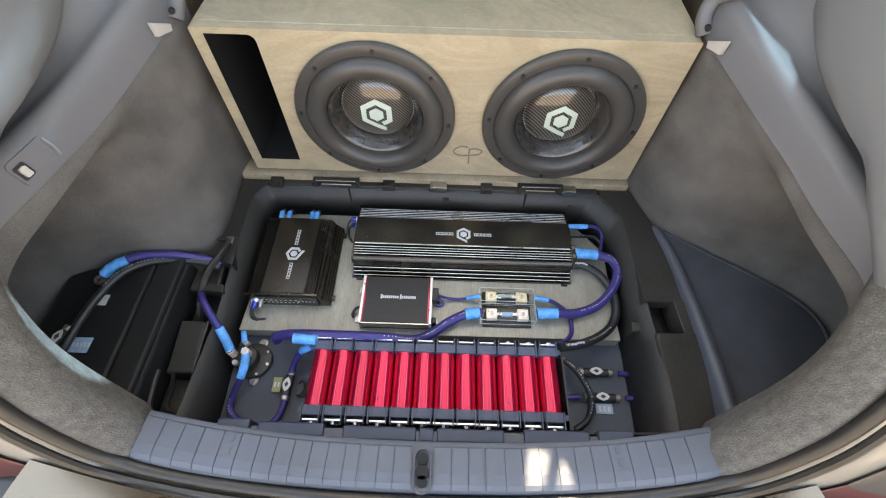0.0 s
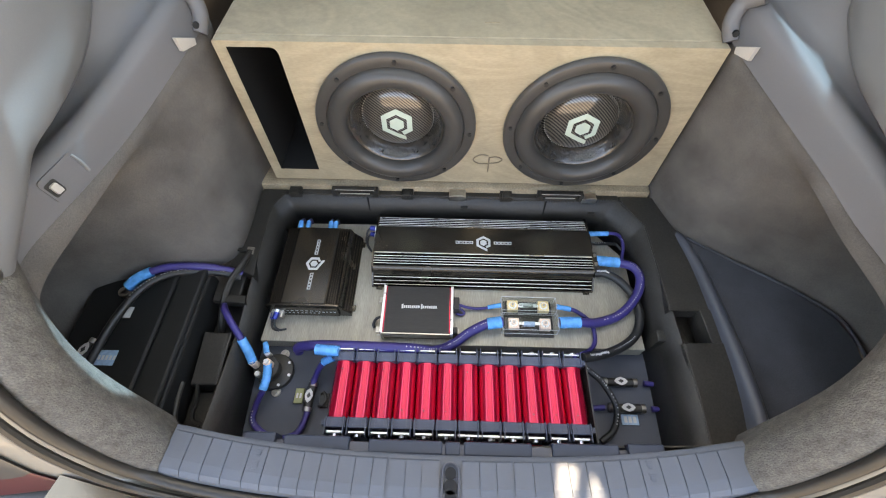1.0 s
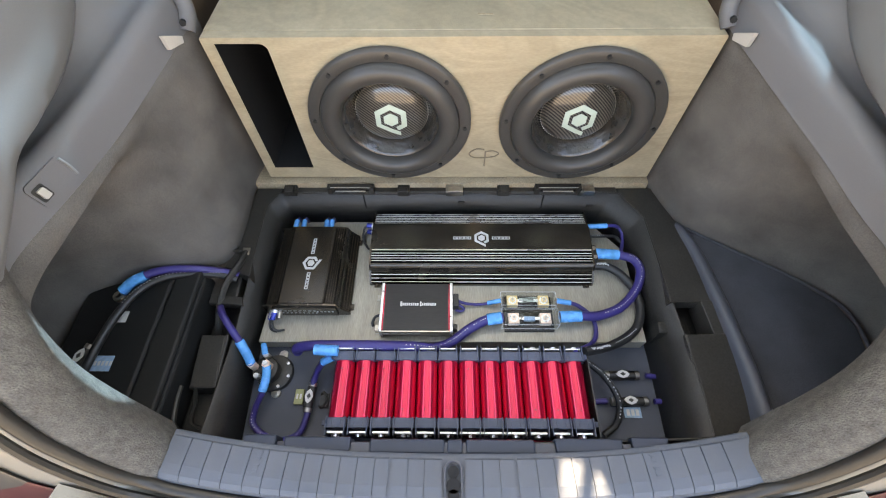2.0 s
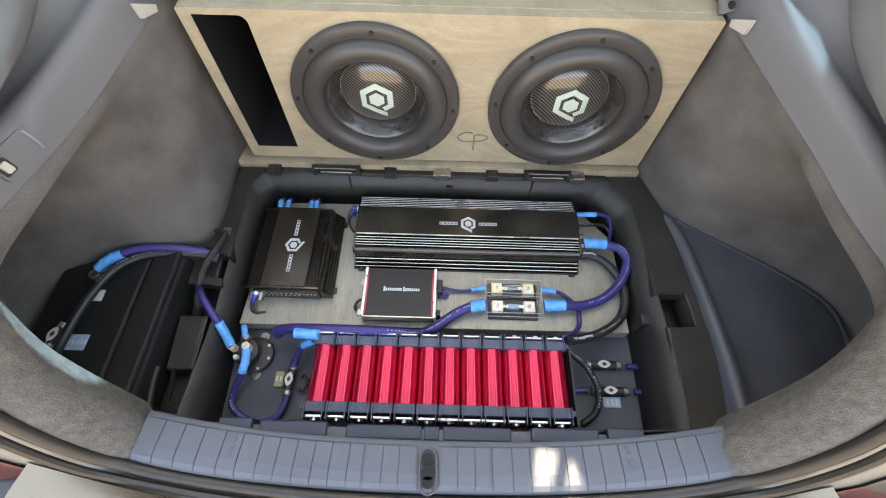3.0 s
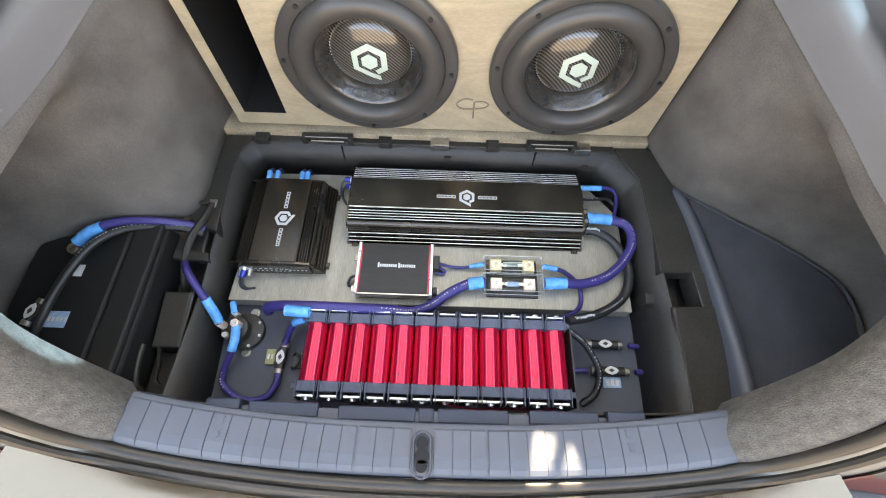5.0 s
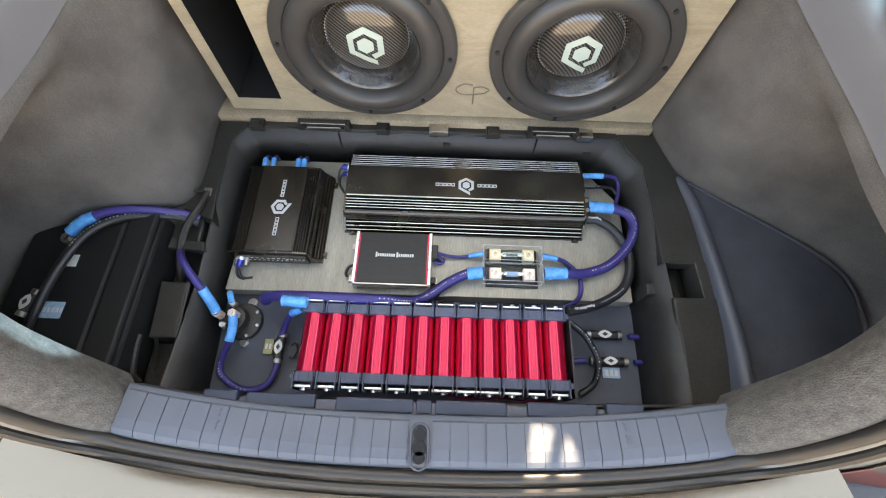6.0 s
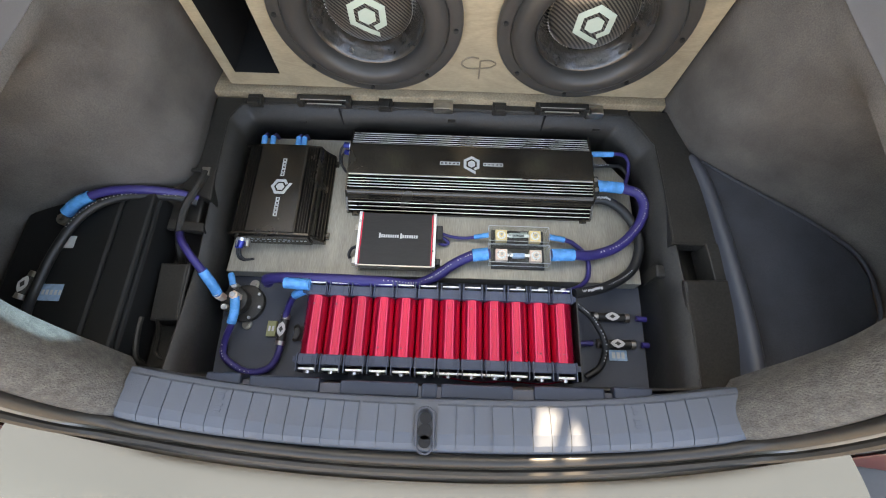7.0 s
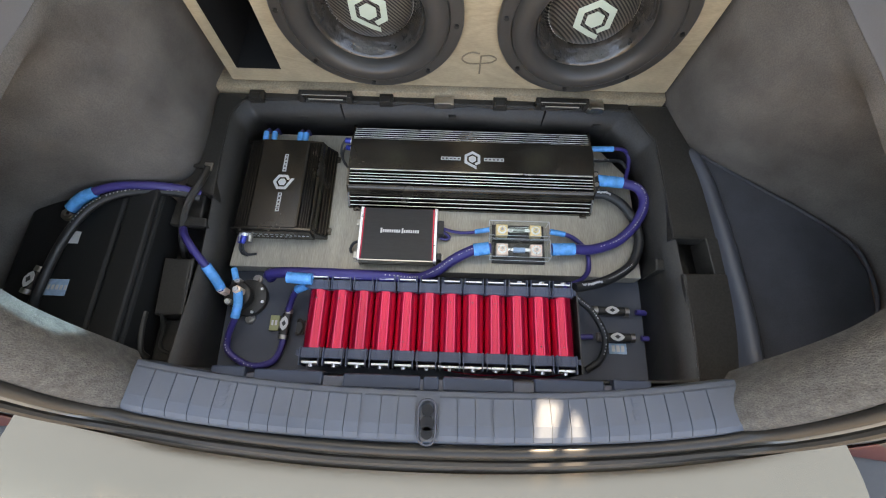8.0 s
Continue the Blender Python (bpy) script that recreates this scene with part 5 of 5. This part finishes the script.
t = inline_fuse((0.292, 0.576, 0.0100), (0.398, 0.575, 0.0100), "clear inline fuse holder with white badge on the floor")
part("lead", tube([(0.395, 0.575, 0.0100), (0.408, 0.574, 0.0100), (0.422, 0.573, 0.0100)], 0.0055, 10), M_PURPLE, t, smooth=True)
t = inline_fuse((0.296, 0.524, 0.0100), (0.404, 0.524, 0.0100), "clear inline fuse holder with white badge beside a label")
part("lead", tube([(0.400, 0.524, 0.0100), (0.412, 0.524, 0.0100), (0.424, 0.523, 0.0100)], 0.0055, 10), M_PURPLE, t, smooth=True)
part("lead", tube([(0.270, 0.519, 0.0100), (0.285, 0.523, 0.0100), (0.305, 0.524, 0.0100)], 0.0055, 10), M_PURPLE, t, smooth=True)
t = inline_fuse((-0.292, 0.480, 0.0120), (-0.284, 0.573, 0.0200), "clear inline fuse holder with white badge on indigo lead")

card = thing("fuse_label", "small blue and white label on the floor", "label", at=(0.355, 0.504, 0.0))
sheet = part("sheet", box(-0.017, 0.017, -0.010, 0.010, 0.0, 0.003, 0.0005), M_BLUELABEL, card)
part("print", bars(3, 0.006, 0.012, 0.003, lambda u, v, w: (u, v, 0.0032 + w)), M_LABEL, sheet)
card = thing("spare_fuse", "olive green blade fuse on the floor", "fuse", at=(-0.314, 0.530, 0.0))
part("body", box(-0.009, 0.009, -0.015, 0.015, 0.0, 0.007, 0.001), M_GREENLABEL, card)
part("print", bars(2, 0.004, 0.010, 0.003, lambda u, v, w: (u, v, 0.0072 + w)), M_LABEL, card)
clamp = thing("mount_tab", "black mounting tab beside the inline fuse", "bracket", at=(-0.262, 0.523, 0.0))
part("plate", box(-0.009, 0.009, -0.014, 0.014, 0.0, 0.004, 0.001), M_TUB, clamp)
part("loop", tube([(-0.008, -0.012, 0.004), (0.0, -0.014, 0.012), (0.008, 0.0, 0.014), (0.0, 0.014, 0.012), (-0.008, 0.012, 0.004)], 0.0024, 8), M_TUB, clamp, smooth=True)

# ---- breaker ----
br = thing("circuit_breaker", "round black circuit breaker with copper studs and sleeves", "circuit breaker", at=(-0.372, 0.577, 0.0))
part("base", cyl((0, 0, 0), (0, 0, 0.014), 0.037, 36, bevel=0.003), M_TUB, br, smooth=True)
part("body", cyl((-0.012, 0, 0.014), (-0.012, 0, 0.036), 0.026, 32, bevel=0.004), M_TUB, br, smooth=True)
for dx, dy, mt in ((-0.033, 0.004, M_COPPER), (-0.004, 0.005, M_COPPER), (-0.022, -0.016, M_STEEL), (-0.012, 0.026, M_STEEL)):
    big = mt is M_COPPER
    part("stud_nut", cyl((dx, dy, 0.030), (dx, dy, 0.058 if big else 0.046), 0.0085 if big else 0.0065, 6, bevel=0.0008), M_STEEL if not big else M_COPPER, br)
    part("stud", cyl((dx, dy, 0.046), (dx, dy, 0.064 if big else 0.050), 0.0045, 12), M_NICKEL, br)
for dx, dy in ((0.026, 0.018), (0.031, -0.008), (0.014, -0.029)):
    part("rim_screw", cyl((dx, dy, 0.014), (dx, dy, 0.017), 0.003, 10), M_NICKEL, br)
for dy, s in ((0.041, 1), (-0.041, -1)):
    bm = cyl((0.008, dy * 0.98, 0), (0.008, dy * 0.98, 0.004), 0.0095, 18)
    cyl((0.008, dy, 0.004), (0.008, dy, 0.008), 0.0055, 6, bm)
    part("mount_ear", bm, M_STEEL, br)
part("lever_tip", tube([(-0.012, 0.026, 0.050), (-0.016, 0.038, 0.052), (-0.020, 0.046, 0.050)], 0.006, 10), M_TAPE, br, smooth=True)

# ---- side pocket with starter battery ----
sb = thing("starter_battery", "glossy black starter battery with paper labels in the pocket", "battery", at=(-0.60, 0.60, 0.05))
part("case", box(-0.12, 0.095, -0.15, 0.145, 0.0, 0.085, 0.006), M_BATT, sb)
lid = part("lid", box(-0.118, 0.042, -0.148, 0.143, 0.085, 0.100, 0.006), M_BATT, sb)
part("lid_step", box(0.0425, 0.093, -0.148, 0.143, 0.0855, 0.0995, 0.005), M_BATT, sb)
part("paper_label", box(-0.034, -0.018, 0.030, 0.052, 0.1002, 0.1008), M_LABEL, lid)
part("paper_label", box(-0.046, -0.041, 0.030, 0.050, 0.1002, 0.1008), M_LABEL, lid)
part("blue_label", box(-0.046, -0.010, -0.062, -0.034, 0.1002, 0.1008), M_BLUELABEL, lid)
part("label_print", bars(5, 0.004, 0.008, 0.003, lambda u, v, w: (-0.026 + u, -0.048 + v, 0.1009 + w)), M_LABEL, lid)
part("label_print", bars(4, 0.0025, 0.003, 0.0012, lambda u, v, w: (-0.054 + u * 0.3 + v, -0.01 + u, 0.1002 + w)), M_LABEL, lid)
t = inline_fuse((-0.672, 0.520, 0.158), (-0.648, 0.600, 0.160), "clear inline fuse holder on the starter battery")

# ---- trim fittings ----
def hook(s):
    t = thing("cargo_hook", "white plastic hook plate on the quarter trim", "hook", "hook plates on the trim")
    pts = [(0.4675, 0.962, 0.487), (0.4575, 0.990, 0.482), (0.4555, 0.992, 0.493), (0.4665, 0.960, 0.512)]
    bm = bmesh.new()
    lo = [bm.verts.new((s * x, y, z)) for x, y, z in pts]
    hi = [bm.verts.new((s * (x - 0.008), y - 0.002, z + 0.001)) for x, y, z in pts]
    bm.faces.new(lo)
    bm.faces.new(hi[::-1])
    for i in range(4):
        bm.faces.new((lo[i], lo[(i + 1) % 4], hi[(i + 1) % 4], hi[i]))
    bmesh.ops.bevel(bm, geom=list(bm.edges), offset=0.001, segments=2, affect='EDGES', profile=0.5)
    part("plate", bm, M_WHITE, t)
    return t


hook(1)
hook(-1)


def grip(s):
    t = thing("seat_latch_cover", "grey plastic seat latch cover above the trim", "latch cover", "seat latch covers")
    bm = tube([(s * 0.452, 1.015, 0.488), (s * 0.447, 1.035, 0.510), (s * 0.455, 1.045, 0.535), (s * 0.475, 1.03, 0.555)], 0.013, 12, 6)
    part("body", bm, M_TRIM, t, smooth=True)
    # A near-black stub paints the shade inside the hole.
    part("screw_hole", cyl((s * 0.446, 1.008, 0.507), (s * 0.443, 1.000, 0.509), 0.005, 10), M_DARK, t)
    return t


grip(1)
grip(-1)

# release panel on the left trim
rp = thing("release_panel", "grey recessed panel with a white release knob", "panel")
frame_m = Matrix(((-0.189, -0.274, -0.943, -0.536), (-0.982, 0.071, 0.176, 0.712), (0.019, 0.959, -0.283, 0.436), (0, 0, 0, 1)))


def on_panel(u, v, w):
    return frame_m @ Vector((u, v, -w))


part("plate", prism(rounded_rect(-0.022, 0.043, 0.009, 0.046, 0.007, 4), 0.004, on_panel), M_TRIM, rp)
part("ridge", tube([on_panel(-0.018, 0.013, 0.0045), on_panel(-0.0195, 0.028, 0.005), on_panel(-0.018, 0.042, 0.0045)], 0.0024, 8), M_PILLAR, rp, smooth=True)
part("slot", prism(rounded_rect(0.022, 0.040, 0.017, 0.038, 0.003, 3), 0.0046, on_panel), M_SEAL, rp)
part("knob", prism(rounded_rect(0.026, 0.036, 0.020, 0.034, 0.002, 3), 0.009, on_panel), M_WHITE, rp)


def plug(label, a, b, r, lead):
    """A coloured connector with a short black lead."""
    t = thing("rca_plug", label, "plug", "signal plugs on the amplifiers")
    part("barrel", cyl(a, b, r, 14, bevel=0.001), M_PLUG, t, smooth=True)
    p, q = Vector(a), Vector(b)
    part("collar", cyl(p.lerp(q, -0.05), p.lerp(q, 0.25), r * 1.15, 14), M_NICKEL, t)
    part("lead", tube([b, *lead], 0.0024, 8), M_BLACK, t, smooth=True)


plug("blue signal plug at the front of the small amplifier", (-0.378, 0.694, 0.066), (-0.384, 0.676, 0.056), 0.0058, [(-0.384, 0.664, 0.046), (-0.376, 0.658, 0.040), (-0.360, 0.660, 0.0388)])
plug("blue signal plug at the front of the small amplifier", (-0.386, 0.694, 0.058), (-0.391, 0.678, 0.050), 0.0058, [(-0.392, 0.668, 0.044), (-0.388, 0.660, 0.039), (-0.376, 0.656, 0.0388)])
plug("blue signal plug beside the large amplifier", (-0.189, 0.912, 0.064), (-0.206, 0.914, 0.064), 0.0062, [(-0.214, 0.905, 0.056), (-0.215, 0.885, 0.046), (-0.204, 0.868, 0.040)])
plug("blue signal plug beside the large amplifier", (-0.189, 0.898, 0.058), (-0.204, 0.902, 0.056), 0.0058, [(-0.212, 0.895, 0.048), (-0.211, 0.878, 0.041), (-0.200, 0.862, 0.039)])
for x in (-0.372, -0.354, -0.300, -0.288):
    t = thing("wire_ferrule", "blue wire sleeve at the back of the small amplifier", "wire", "wire sleeves behind the small amplifier")
    part("sleeve", cyl((x, 0.897, 0.072), (x, 0.922, 0.074), 0.0058, 12, bevel=0.001), M_TAPE, t, smooth=True)
    part("wire", tube([(x, 0.922, 0.074), (x, 0.934, 0.064), (x - 0.004, 0.942, 0.040)], 0.0035, 8), M_PURPLE, t, smooth=True)
t = thing("wire_clip", "small steel spring clip on the tub edge", "clip", at=(-0.447, 0.806, 0.118))
part("plate", box(-0.008, 0.008, -0.009, 0.009, 0.0, 0.004, 0.001), M_STEEL, t)
part("arm", box(-0.028, -0.006, -0.004, 0.003, 0.002, 0.008, 0.001), M_TUB, t)
t = thing("tie_scrap", "black scrap of cable tie against the carpet", "cable tie", at=(-0.500, 0.792, 0.126))
part("strap", tube([(0.018, 0.004, 0.004), (0.0, 0.0, 0.003), (-0.016, -0.006, 0.0)], 0.0026, 6), M_BLACK, t, smooth=True)

for s in (1, -1):
    t = thing("hatch_stop", "grey rubber hatch stop on the pillar", "hatch stop", "hatch stops on the pillars")
    base = Vector((s * 0.530, 0.535, 0.487))
    part("seat", cyl(base, base + Vector((-s * 0.012, -0.012, 0.016)), 0.017, 20, bevel=0.003), M_STEEL, t, smooth=True)
    part("pad", cyl(base + Vector((-s * 0.012, -0.012, 0.016)), base + Vector((-s * 0.020, -0.020, 0.027)), 0.010, 16, bevel=0.003), M_RUBBER, t, smooth=True)
    part("finger", box(s * 0.530 - 0.006, s * 0.530 + 0.006, 0.548, 0.575, 0.490, 0.506, 0.003), M_PILLAR, t)
